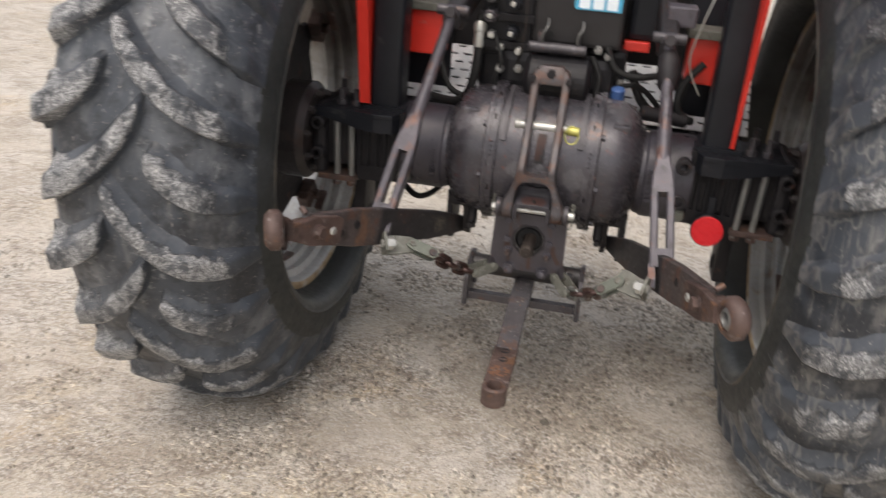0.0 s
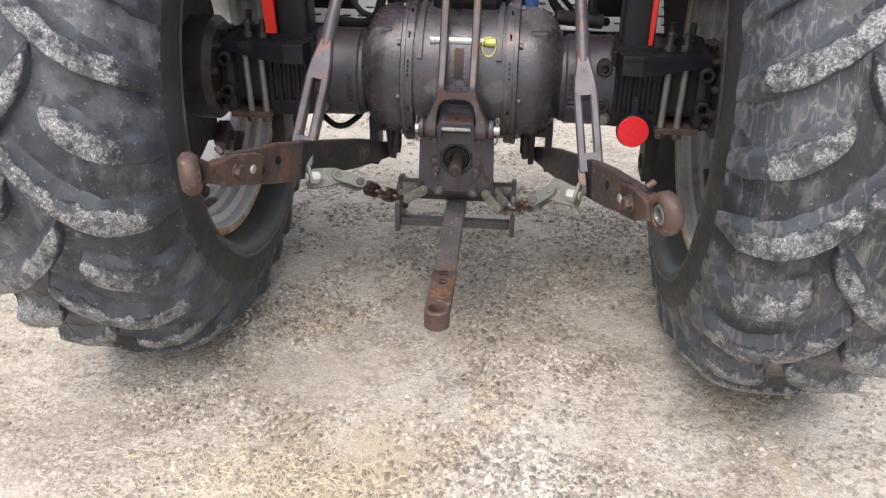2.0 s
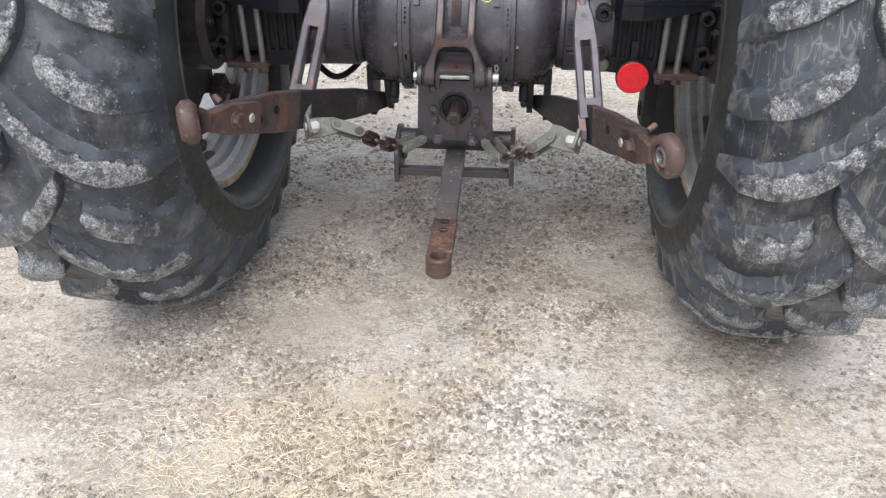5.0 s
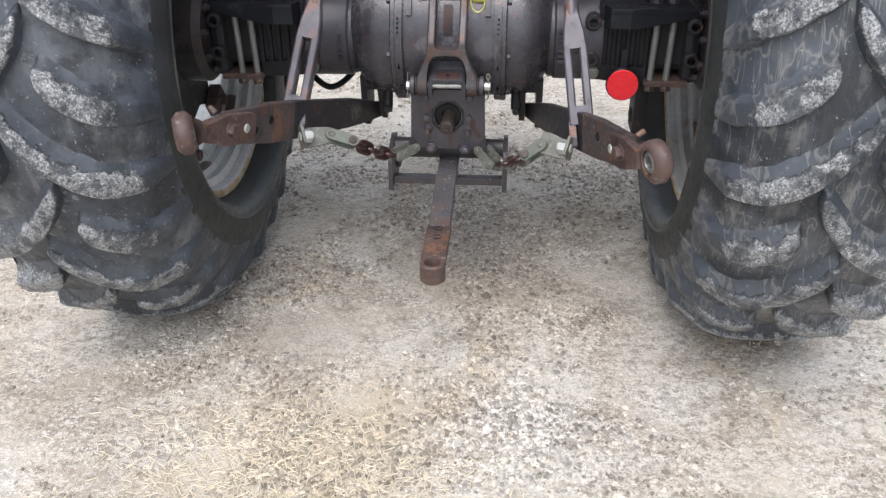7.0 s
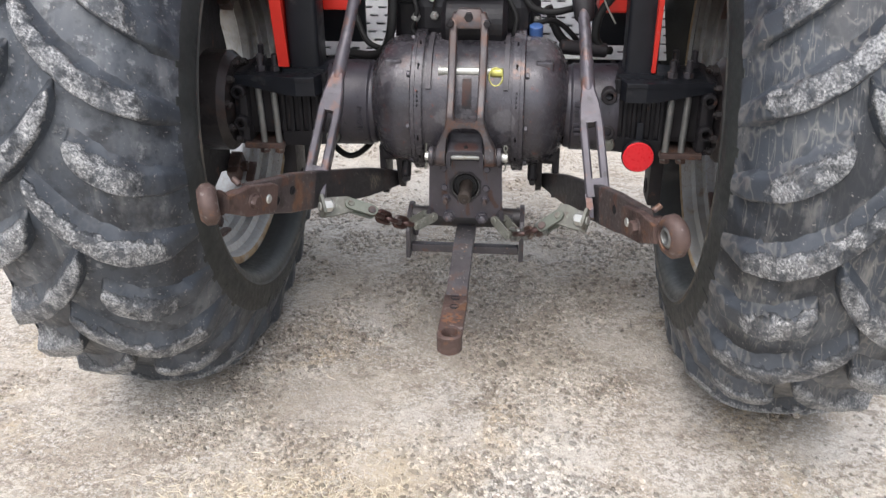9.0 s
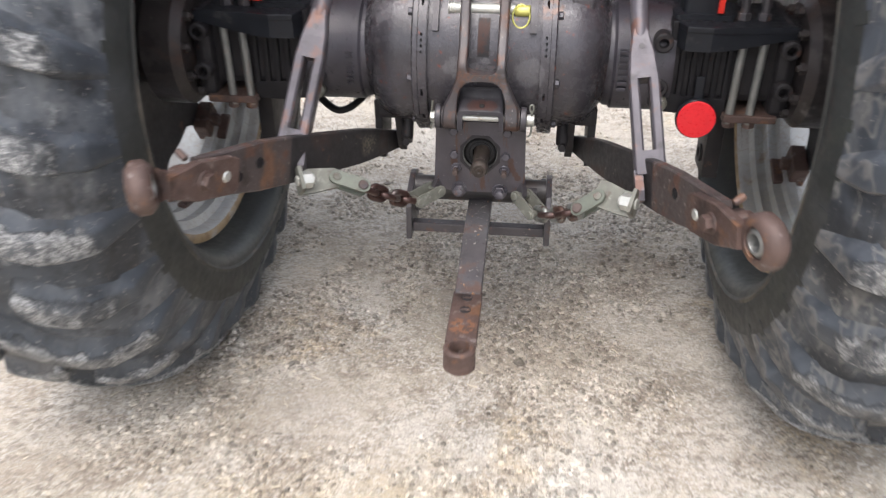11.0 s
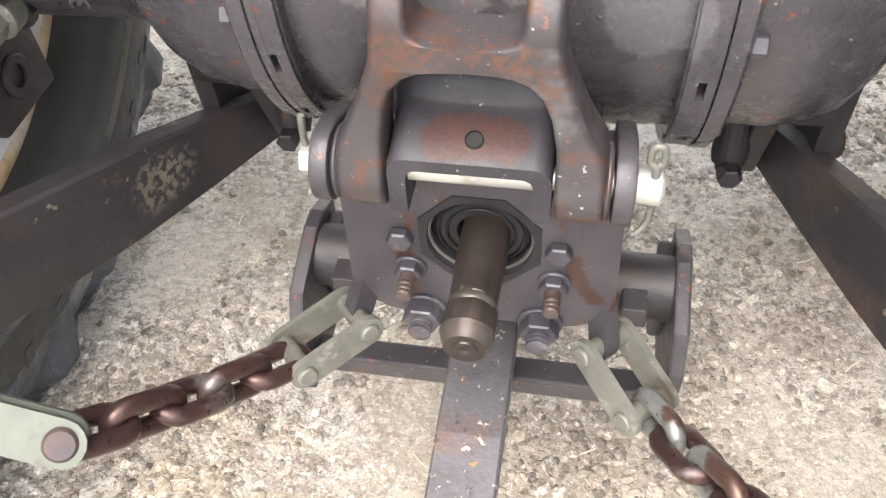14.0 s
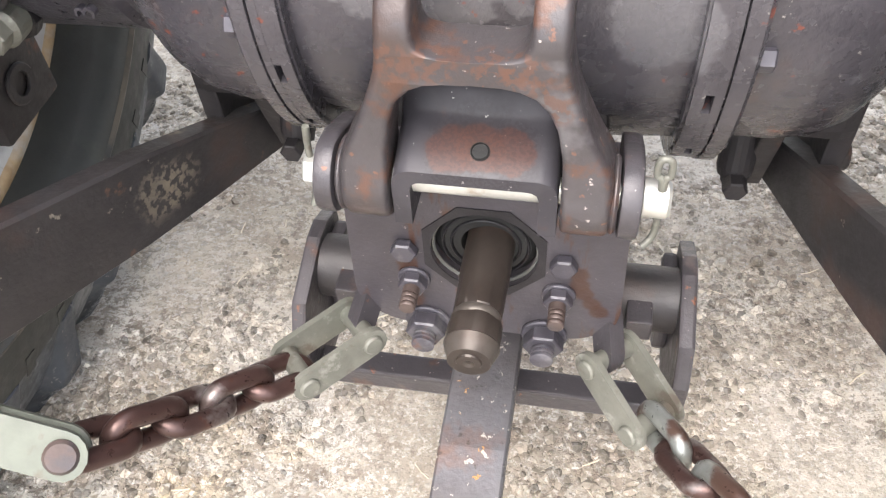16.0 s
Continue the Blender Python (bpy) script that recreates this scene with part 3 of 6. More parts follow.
def plate(bm, outline, axis, lo, hi, bevel=0.003):
    """A flat plate: an outline of two coordinates, between lo and hi along the axis that is left."""
    def co(p, h):
        c = list(p)
        c.insert("xyz".index(axis), h)
        return Vector(c)
    made = rings(bm, [[co(p, lo) for p in outline], [co(p, hi) for p in outline]])
    if bevel:
        vs = {v for lp in made for v in lp}
        rim = [e for lp in made for v in lp for e in v.link_edges if {w for w in e.verts} <= set(lp)]
        bmesh.ops.bevel(bm, geom=list(set(rim)), offset=bevel, segments=2, profile=0.6, affect="EDGES")
    return bm


def rounded(cx, cy, w, h, r, n=5):
    """The outline of a rounded rectangle."""
    out = []
    for k, (sx, sy) in enumerate(((1, 1), (-1, 1), (-1, -1), (1, -1))):
        for i in range(n + 1):
            a = math.pi / 2 * (k + i / n)
            out.append((cx + sx * (w / 2 - r) + r * math.cos(a), cy + sy * (h / 2 - r) + r * math.sin(a)))
    return out


def holed(bm, outline, centre, hole, axis, lo, hi, seg=48):
    """A plate with a round hole: every direction from the centre is met with the outline."""
    cx, cy = centre
    inner, outer = [], []
    for i in range(seg):
        a = 2 * math.pi * i / seg
        dx, dy = math.cos(a), math.sin(a)
        best = 0
        for (x1, y1), (x2, y2) in zip(outline, outline[1:] + outline[:1]):
            ex, ey = x2 - x1, y2 - y1
            det = ex * dy - ey * dx
            if abs(det) < 1e-12:
                continue
            t = (ex * (y1 - cy) - ey * (x1 - cx)) / det
            s = (dx * (y1 - cy) - dy * (x1 - cx)) / det
            if t > best and -1e-6 <= s <= 1 + 1e-6:
                best = t
        inner.append((cx + hole * dx, cy + hole * dy))
        outer.append((cx + best * dx, cy + best * dy))

    def co(p, h):
        c = list(p)
        c.insert("xyz".index(axis), h)
        return Vector(c)
    rings(bm, [[co(p, lo) for p in inner], [co(p, lo) for p in outer], [co(p, hi) for p in outer], [co(p, hi) for p in inner], [co(p, lo) for p in inner]], caps=False)
    bmesh.ops.remove_doubles(bm, verts=bm.verts, dist=1e-6)
    return bm


def lathe(bm, profile, y, z, seg=64):
    """Turns a profile of (x, radius) round the line through y, z along x."""
    rings(bm, [[(x, y - r * math.cos(2 * math.pi * i / seg), z + r * math.sin(2 * math.pi * i / seg)) for i in range(seg)] for x, r in profile], caps=False)
    return bm


def mesh():
    return bmesh.new()


# ---- ground ----
def graded(lo, hi, step, reach):
    inner = list(np.arange(lo, hi + 1e-6, step))
    out, d, w = [], step, 0
    while w < reach:
        d *= 1.35
        w += d
        out.append(w)
    return [lo - o for o in reversed(out)] + inner + [hi + o for o in out]


def ground_height(x, y):
    p = Vector((x, y, 0))
    near = 1.0 / (1.0 + (x * x + y * y) / 60.0)
    h = 0.010 * noise.noise(p * 1.7) + 0.006 * noise.noise(p * 6.1) + 0.005 * noise.noise(p * 17.0) + 0.003 * noise.noise(p * 43.0)
    return h * near - 0.004


gx, gy = graded(-1.9, 1.9, 0.025, 900), graded(-1.5, 2.6, 0.025, 900)
verts = [(x, y, ground_height(x, y)) for y in gy for x in gx]
nx = len(gx)
faces = [(j * nx + i, j * nx + i + 1, (j + 1) * nx + i + 1, (j + 1) * nx + i) for j in range(len(gy) - 1) for i in range(nx - 1)]
me = bpy.data.meshes.new("ground")
me.from_pydata(verts, [], faces)
me.polygons.foreach_set("use_smooth", [True] * len(faces))
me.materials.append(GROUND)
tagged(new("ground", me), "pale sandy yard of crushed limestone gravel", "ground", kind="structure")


def scatter(name, count, make, mat, label, category, seed):
    rng = random.Random(seed)
    vs, fs = [], []
    for _ in range(count):
        make(rng, vs, fs)
    m = bpy.data.meshes.new(name)
    m.from_pydata(vs, [], fs)
    m.materials.append(mat)
    return tagged(new(name, m), label, category, kind="stuff")


ICO = bmesh.new()
bmesh.ops.create_icosphere(ICO, subdivisions=1, radius=1)
ICO_V, ICO_F = [v.co.copy() for v in ICO.verts], [[v.index for v in f.verts] for f in ICO.faces]
ICO.free()


def stone(rng, vs, fs):
    while True:
        x, y = rng.uniform(-2.3, 2.3), rng.uniform(-1.6, 3.2)
        pick = rng.random()
        if pick < 0.06:
            x, y = rng.gauss(0.15, 0.09), rng.gauss(-0.55, 0.10)
            break
        if pick < 0.6:
            x, y = rng.uniform(-0.95, 0.95), rng.uniform(-1.0, 1.3)
        elif pick < 0.61:
            x, y = rng.gauss(0.5, 0.14), rng.gauss(0.75, 0.2)
            break
        # they lie in drifts
        p = Vector((x, y, 0))
        if rng.random() < 0.40 + 2.2 * (noise.noise(p * 2.3) + 0.6 * noise.noise(p * 7.0)):
            break
    s = 0.0018 + 0.0080 * rng.random() ** 3.4 + (0.006 if rng.random() < 0.02 else 0)
    turn = Euler((rng.uniform(-0.4, 0.4), rng.uniform(-0.4, 0.4), rng.uniform(0, 6))).to_matrix()
    size = Vector((s * rng.uniform(0.8, 1.5), s * rng.uniform(0.8, 1.3), s * rng.uniform(0.6, 1.0)))
    k, base = len(vs), Vector((x, y, ground_height(x, y) + s * rng.uniform(-0.5, 0.25)))
    for v in ICO_V:
        q = v * rng.uniform(0.6, 1.3)
        vs.append(base + turn @ Vector((q.x * size.x, q.y * size.y, q.z * size.z)))
    fs.extend([[k + i for i in f] for f in ICO_F])


def straw_blade(rng, vs, fs):
    x, y = rng.gauss(-0.34, 0.26), rng.gauss(-0.76, 0.13)
    if rng.random() < 0.25:
        x, y = rng.uniform(-2, 2), rng.uniform(-1.3, 2.5)
    a, n, w = rng.uniform(0, math.pi), rng.uniform(0.010, 0.034), rng.uniform(0.0006, 0.0014)
    d, side = Vector((math.cos(a), math.sin(a), 0)), Vector((-math.sin(a), math.cos(a), 0))
    k, bend = len(vs), rng.uniform(-0.2, 0.2)
    for s in (0, 0.5, 1):
        c = Vector((x, y, 0)) + d * n * s + side * bend * n * s * s
        c.z = ground_height(c.x, c.y) + 0.003 + 0.004 * s * rng.random()
        vs.extend([c - side * w, c + side * w, c + Vector((0, 0, w * 1.6))])
    for b in (k, k + 3):
        for i in range(3):
            fs.append((b + i, b + (i + 1) % 3, b + 3 + (i + 1) % 3, b + 3 + i))


scatter("gravel_stones", 75000, stone, STONE, "loose pale limestone chips lying on the sandy yard", "gravel", 3)
scatter("straw_bits", 2300, straw_blade, STRAW, "thin dry straw scattered over the gravel", "straw", 5)

# ---- tractor ----
AY, AZ = 0.25, 0.82  # the rear axle's line
tractor = tagged(new("tractor"), "red farm tractor with muddy ribbed rear tyres on gravel", "tractor")
LEFT_X, RIGHT_X = -0.875, 0.874
R_LUG, PAIRS = 0.875, 14


# -- wheels --
WALL = [(0.0, 0.838), (0.06, 0.835), (0.10, 0.827), (0.14, 0.810), (0.165, 0.790), (0.18, 0.772), (0.197, 0.750), (0.219, 0.710), (0.241, 0.655), (0.252, 0.612), (0.256, 0.582), (0.251, 0.558),
        (0.237, 0.542), (0.212, 0.532), (0.186, 0.529), (0.158, 0.524), (0.150, 0.500)]

# the wall away from the tractor is fuller
OUTER_WALL = [(0.0, 0.838), (0.06, 0.836), (0.12, 0.829), (0.18, 0.817), (0.212, 0.803), (0.232, 0.784), (0.244, 0.752), (0.2495, 0.71), (0.2500, 0.665), (0.2470, 0.62), (0.239, 0.575), (0.226, 0.540), (0.205, 0.528), (0.158, 0.524), (0.150, 0.500)]


def wall_at(r):
    """How far the tyre's wall stands out at the radius r."""
    return float(np.interp(-r, [-q[1] for q in WALL], [q[0] for q in WALL]))


def tyre_lug(start, u1, rounded_end):
    """One bar of the tread, from its blunt nose near the middle to the shoulder, on the side of positive u. With a rounded end it falls with the shoulder and runs out on the wall."""
    bm = bmesh.new()
    loops = []
    us = [start, start + 0.005, start + 0.014, start + 0.028, start + 0.05]
    us += [us[-1] + (u1 - us[-1]) * k / 7 for k in range(1, 8)]
    widths = [0.008, 0.020, 0.029, 0.034, 0.034] + [0.0335, 0.033, 0.0325, 0.032, 0.0315, 0.031, 0.0305]

    def lift(u):
        q = u1 - u
        return (0.36 * q + 0.9 * q * q + 4.0 * q ** 3) / R_LUG if q > 0 else 0.34 * q / R_LUG

    def fall(u):
        return 0.053 * (u / 0.207) ** 3.1 if rounded_end and u > 0 else 0.0
    for k, (u, w) in enumerate(zip(us, widths)):
        top, base = R_LUG - 0.40 * u * u - (0.007, 0.003, 0.001)[k] * (k < 3) if k < 3 else R_LUG - 0.40 * u * u, 0.828 - 0.55 * u * u
        row = []
        for r, h in ((base, w + 0.062), (base + 0.006, w + 0.036), (base + 0.018, w + 0.014), (top - 0.008, w + 0.0015), (top - 0.0015, w - 0.003), (top, w - 0.008), (top, -w + 0.006), (top - 0.002, -w + 0.0015), (top - 0.009, -w - 0.002), (base + 0.010, -w - 0.009), (base, -w - 0.024)):
            a, r = lift(u) + h / R_LUG, r - fall(u)
            row.append((u - 0.46 * fall(u), -r * math.cos(a), r * math.sin(a)))
        loops.append(row)
    top1 = R_LUG - 0.40 * u1 * u1
    end = u1 - 0.46 * fall(u1)
    r1 = float(np.interp(end, [q[0] for q in WALL[:11]], [q[1] for q in WALL[:11]]))
    for k in (0.10, 0.24, 0.40, 0.58, 0.78, 1.0):
        w = 0.0305 * (1 - 0.5 * k * k) if rounded_end else 0.0305 - 0.005 * k
        if rounded_end:
            # along the wall, ever lower
            rw = r1 - (r1 - 0.655) * k
            out = Vector((wall_at(rw - 0.01) - wall_at(rw + 0.01), 0.02)).normalized()
            out = Vector((out.y, out.x))
            h1 = (top1 - fall(u1) - r1) * (1 - k) ** 1.7 + 0.003
            row = []
            for h, hw in ((-0.008, w + 0.050), (-0.004, w + 0.030), (0.25 * h1, w + 0.012), (0.8 * h1, w + 0.002), (0.96 * h1, w - 0.004), (h1, w - 0.010), (h1, -w + 0.009), (0.95 * h1, -w + 0.003), (0.75 * h1, -w - 0.002), (0.2 * h1, -w - 0.009), (-0.008, -w - 0.020)):
                r = rw + out.y * h
                a = -0.34 * (r1 - rw + 0.01) / R_LUG + hw / R_LUG
                row.append((wall_at(rw) + out.x * h, -r * math.cos(a), r * math.sin(a)))
        else:
            u = u1 + (0.2525 - u1) * math.sin(k * math.pi / 2)
            top = top1 - 0.006 - (top1 - 0.715) * k ** 1.25
            base = top - 0.030 * (1 - k) - 0.004
            row = []
            for r, h, du in ((base, w + 0.058, -0.012), (base + 0.002, w + 0.034, -0.008), (base + 0.006, w + 0.014, -0.003), (top - 0.006, w + 0.002, 0), (top - 0.001, w - 0.004, 0), (top, w - 0.010, 0), (top, -w + 0.009, 0), (top - 0.002, -w + 0.003, 0), (top - 0.007, -w - 0.002, 0), (base + 0.003, -w - 0.009, -0.005), (base, -w - 0.022, -0.012)):
                a = lift(u) + h / R_LUG
                row.append((u + du, -r * math.cos(a), r * math.sin(a)))
        loops.append(row)
    rings(bm, loops)
    for v in bm.verts:
        v.co *= 1 + 0.004 * noise.noise(v.co * 31.0) + 0.002 * noise.noise(v.co * 90.0)
        if not rounded_end:
            v.co.x *= 0.95
    return bm


def flipped(bm):
    for v in bm.verts:
        v.co.x = -v.co.x
    bmesh.ops.reverse_faces(bm, faces=bm.faces)
    return bm


def rear_wheel(x, inner, phase_long, phase_short, rubber, bars, turn, label):
    """A tyre with its bars, and a rim whose dish and clamps can be seen. inner: the sign of x towards the tractor."""
    centre = pose(x, AY - 0.025, AZ + 0.003)
    bm = bmesh.new()
    lathe(bm, [(-inner * u * 0.95, r) for u, r in reversed(OUTER_WALL)] + [(inner * u, r) for u, r in WALL[1:]], 0, 0, 120)
    if inner < 0:
        bmesh.ops.reverse_faces(bm, faces=bm.faces)
    # lettering ring and beads
    ridge = len(bm.faces)
    lathe(bm, [(inner * 0.254, 0.570), (inner * 0.259, 0.576), (inner * 0.2535, 0.588)], 0, 0, 96)
    bm.faces.index_update()
    for f in bm.faces:
        c = f.calc_center_median()
        if math.hypot(c.y, c.z) < 0.66:
            f.material_index = 1
        if f.index >= ridge:
            f.material_index = 2
    tyre = part("tyre", bm, [rubber, SIDEWALL, RIDGE], tractor, label, 50, centre)
    step = 360 / PAIRS
    for start, end, phase in ((-0.045, 0.207, phase_long), (0.062, 0.236, phase_short)):
        made = [tyre_lug(start, end, inner > 0), flipped(tyre_lug(start, end, inner < 0))]
        first = part("lug", made[0], bars, tyre, "", 55, m=pose(0, 0, 0, -phase, 0, 0))
        other = part("lug", made[1], bars, tyre, "", 55, m=pose(0, 0, 0, -phase + step / 2, 0, 0))
        for k in range(1, PAIRS):
            again(first, pose(0, 0, 0, -phase + step * k, 0, 0))
            again(other, pose(0, 0, 0, -phase + step * (k + 0.5), 0, 0))
    # raised lettering on the inner sidewall, as plain bars
    s = inner
    for k in range(26):
        if k % 13 in (5, 11, 12):
            continue
        a = radians(-150 + 7.5 * k)
        lp = []
        for t in (-0.016, 0.016):
            lp.append([(s * (wall_at(r) + e), -r * math.cos(a + t), r * math.sin(a + t)) for r, e in ((0.630, -0.003), (0.630, 0.0015), (0.664, 0.0015), (0.664, -0.003))])
        bm = bmesh.new()
        rings(bm, lp)
        part("sidewall_mark", bm, SIDEWALL, tyre)
    # rim
    bm = bmesh.new()
    lathe(bm, [(s * u * 0.81, r) for u, r in ((0.203, 0.512), (0.206, 0.500), (0.200, 0.490), (0.185, 0.484), (0.162, 0.480), (0.150, 0.459), (0.142, 0.462), (0.120, 0.459), (0.111, 0.440), (0.104, 0.443),
                                       (0.082, 0.440), (0.073, 0.427), (0.04, 0.425), (0.03, 0.440), (-0.03, 0.444), (-0.05, 0.456), (-0.14, 0.462), (-0.17, 0.482), (-0.198, 0.49),
                                       (-0.206, 0.50), (-0.203, 0.512), (-0.185, 0.492), (-0.14, 0.478), (0.0, 0.470), (0.14, 0.484), (0.185, 0.492), (0.203, 0.512))], 0, 0, 96)
    bmesh.ops.remove_doubles(bm, verts=bm.verts, dist=1e-6)
    for f in bm.faces:
        if abs(f.calc_center_median().x) > 0.160:
            f.material_index = 1
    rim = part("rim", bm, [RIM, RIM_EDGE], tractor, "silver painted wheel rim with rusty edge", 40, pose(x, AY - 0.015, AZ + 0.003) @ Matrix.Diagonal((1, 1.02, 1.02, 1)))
    bm = bmesh.new()
    n, loops = 96, []
    for u in (0.008, -0.012):
        row = []
        for k in range(n):
            a = 2 * math.pi * k / n
            r = 0.345 + 0.067 * max(0.0, math.cos(8 * (a + radians(turn)))) ** 2
            row.append((s * u, -r * math.cos(a), r * math.sin(a)))
        loops.append(row)
    rings(bm, loops)
    part("wheel_disc", bm, CAST_DARK, rim, "dark dished wheel disc", 30)
    for k in range(8):
        bm = bmesh.new()
        box(bm, (min(s * 0.0085, s * 0.05), -0.446, -0.045), (max(s * 0.0085, s * 0.05), -0.375, 0.045), 0.006)
        box(bm, (s * 0.068 - 0.02, -0.447, -0.04), (s * 0.068 + 0.02, -0.430, 0.04), 0.004)
        part("rim_clamp", bm, RUSTY, rim, m=pose(0, 0, 0, 45 * k + turn, 0, 0))
        bm = bmesh.new()
        hexagon(bm, (s * 0.05, -0.400, 0), (s * 0.072, -0.400, 0), 0.018)
        part("rim_bolt", bm, RUSTY, rim, m=pose(0, 0, 0, 45 * k + turn, 0, 0))
    return tyre


rear_wheel(LEFT_X, 1, 14.5, 1.0, RUBBER, LUG, 37, "black tractor tyre, dust on its long and short bars")
rear_wheel(RIGHT_X, -1, 4.0, 16.2, RUBBER_MUD, LUG_MUD, 28, "black tractor tyre with dried mud runs between its bars")


# -- rear axle --
def arc_piece(bm, x0, x1, r0, r1, a0, a1):
    n = max(2, int((a1 - a0) / 4))
    loops = []
    for i in range(n + 1):
        a = radians(a0 + (a1 - a0) * i / n)
        loops.append([(x, AY - r * math.cos(a), AZ + r * math.sin(a)) for x, r in ((x0, r0), (x1, r0), (x1, r1), (x0, r1))])
    rings(bm, loops)


bm = mesh()
lathe(bm, [(-0.160, 0.0), (-0.160, 0.17), (-0.14, 0.193), (-0.10, 0.196), (-0.05, 0.198), (0.0, 0.199), (0.05, 0.198), (0.10, 0.196), (0.14, 0.193), (0.160, 0.17), (0.160, 0.0)], AY, AZ, 72)
housing = part("differential_housing", bm, CAST, tractor, "grey brown painted drum casting with red rust flecks", 35)
for s in (-1, 1):
    bm = mesh()
    lathe(bm, [(s * 0.127, 0.185), (s * 0.127, 0.2045), (s * 0.1285, 0.2045), (s * 0.1285, 0.186), (s * 0.1465, 0.186), (s * 0.1465, 0.2045), (s * 0.148, 0.2045), (s * 0.1485, 0.2095),
               (s * 0.159, 0.2095), (s * 0.162, 0.206), (s * 0.162, 0.15)], AY, AZ, 96)
    cuts = [-60, -38, -16, 11, 14.5, 18, 21.5, 42, 66, 90, 114]
    for x0, x1 in ((0.1285, 0.1362), (0.1415, 0.1472)):
        arc_piece(bm, s * x0, s * x1, 0.186, 0.2085, -180, 180)
    for a, b in zip([-180] + cuts, cuts + [180]):
        arc_piece(bm, s * 0.1358, s * 0.1419, 0.190, 0.2082, a + (0.9 if 10 < a < 22 else 2.6), b - (0.9 if 10 < b < 22 else 2.6))
    part("flange_ring", bm, CAST, housing, "slotted flange between the castings", 30)
    for k in range(8):
        a = radians(-8 + 45 * k)
        y, z = AY - 0.192 * math.cos(a), AZ + 0.192 * math.sin(a)
        bm = mesh()
        hexagon(bm, (s * 0.162, y, z), (s * 0.173, y, z), 0.0092)
        part("flange_bolt", bm, NUT, housing)
    # fin beside the flange
    bm = mesh()
    arc_piece(bm, min(s * 0.102, s * 0.116), max(s * 0.102, s * 0.116), 0.180, 0.2075, 24, 84)
    part("casting_fin", bm, CAST_WORN, housing, "raised fin on the drum, paint worn pale", 30)
    # bell and trumpet
    bm = mesh()
    lathe(bm, [(s * 0.1622, 0.12), (s * 0.1622, 0.191), (s * 0.20, 0.190), (s * 0.225, 0.185), (s * 0.244, 0.175), (s * 0.259, 0.160), (s * 0.269, 0.143), (s * 0.276, 0.128), (s * 0.284, 0.119), (s * 0.284, 0.05)], AY, AZ, 64)
    for v in bm.verts:
        v.co += (v.co - Vector((v.co.x, AY, AZ))) * 0.012 * noise.noise(v.co * 11.0)
    bell = part("axle_bell", bm, CAST, tractor, "grey bell shaped axle casting", 40)
    bm = mesh()
    lathe(bm, [(s * 0.275, 0.05), (s * 0.279, 0.118), (s * 0.287, 0.122), (s * 0.294, 0.122), (s * 0.300, 0.128), (s * 0.36, 0.128), (s * 0.415, 0.129), (s * 0.43, 0.126), (s * 0.43, 0.05)], AY - 0.002, AZ - 0.013, 56)
    part("neck", bm, NECK, bell, "dark greasy neck of the casting", 40)
    bm = mesh()
    box(bm, (s * 0.215 - 0.025, AY - 0.13, AZ + 0.115), (s * 0.215 + 0.025, AY - 0.07, AZ + 0.15), 0.006)
    part("cast_boss", bm, CAST, bell)
    for z in (0.055, -0.05):
        bm = mesh()
        bored(bm, (s * 0.40, AY - 0.135, AZ + z), (s * 0.40, AY - 0.09, AZ + z), 0.022, 0.011)
        part("cast_boss", bm, CAST_DARK, bell)
    # ribbed tube
    bm = mesh()
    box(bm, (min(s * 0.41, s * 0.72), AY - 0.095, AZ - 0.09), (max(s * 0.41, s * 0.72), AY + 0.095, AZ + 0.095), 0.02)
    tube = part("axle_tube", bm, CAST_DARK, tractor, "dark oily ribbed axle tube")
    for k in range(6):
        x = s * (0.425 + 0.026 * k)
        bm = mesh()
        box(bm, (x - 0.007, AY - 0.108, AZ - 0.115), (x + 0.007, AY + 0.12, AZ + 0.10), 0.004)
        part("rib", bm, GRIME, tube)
    bm = mesh()
    box(bm, (min(s * 0.655, s * 0.70), AY - 0.125, AZ - 0.12), (max(s * 0.655, s * 0.70), AY + 0.125, AZ + 0.10), 0.02)
    part("end_flange", bm, CAST_DARK, tube)
    bm = mesh()
    lathe(bm, [(s * 0.70, 0.0), (s * 0.70, 0.13), (s * 0.72, 0.15), (s * 0.79, 0.15), (s * 0.80, 0.11), (s * 0.86, 0.10), (s * 0.86, 0.0)], AY - 0.065, AZ + 0.003, 40)
    hub = part("wheel_hub", bm, HUB, tractor, "dark rusty wheel hub with a ring of bolts", 35)
    for k in range(10):
        a = radians(36 * k + 10)
        y, z = AY - 0.065 - 0.118 * math.cos(a), AZ + 0.003 + 0.118 * math.sin(a)
        bm = mesh()
        hexagon(bm, (s * 0.701, y, z), (s * 0.686, y, z), 0.0125)
        rod(bm, (s * 0.688, y, z), (s * 0.680, y, z), 0.007, chamfer=0.001)
        part("hub_bolt", bm, HUB, hub)
    for z in (0.05, -0.045):
        bm = mesh()
        bored(bm, (s * 0.675, AY - 0.15, AZ + z), (s * 0.675, AY - 0.11, AZ + z), 0.021, 0.011)
        part("cast_boss", bm, CAST_DARK, tube)
    bm = mesh()
    plate(bm, [(s * x, z) for x, z in ((0.383, 0.725), (0.39, 0.712), (0.405, 0.706), (0.43, 0.706), (0.50, 0.700), (0.56, 0.700), (0.56, 0.742), (0.45, 0.745), (0.425, 0.752), (0.41, 0.766), (0.395, 0.764), (0.384, 0.752))], "y", 0.140, 0.155, 0.003)
    part("stay_bar", bm, GRIME, tube, "dark flat stay between clamp and casting")
    # bolt under the bell
    bm = mesh()
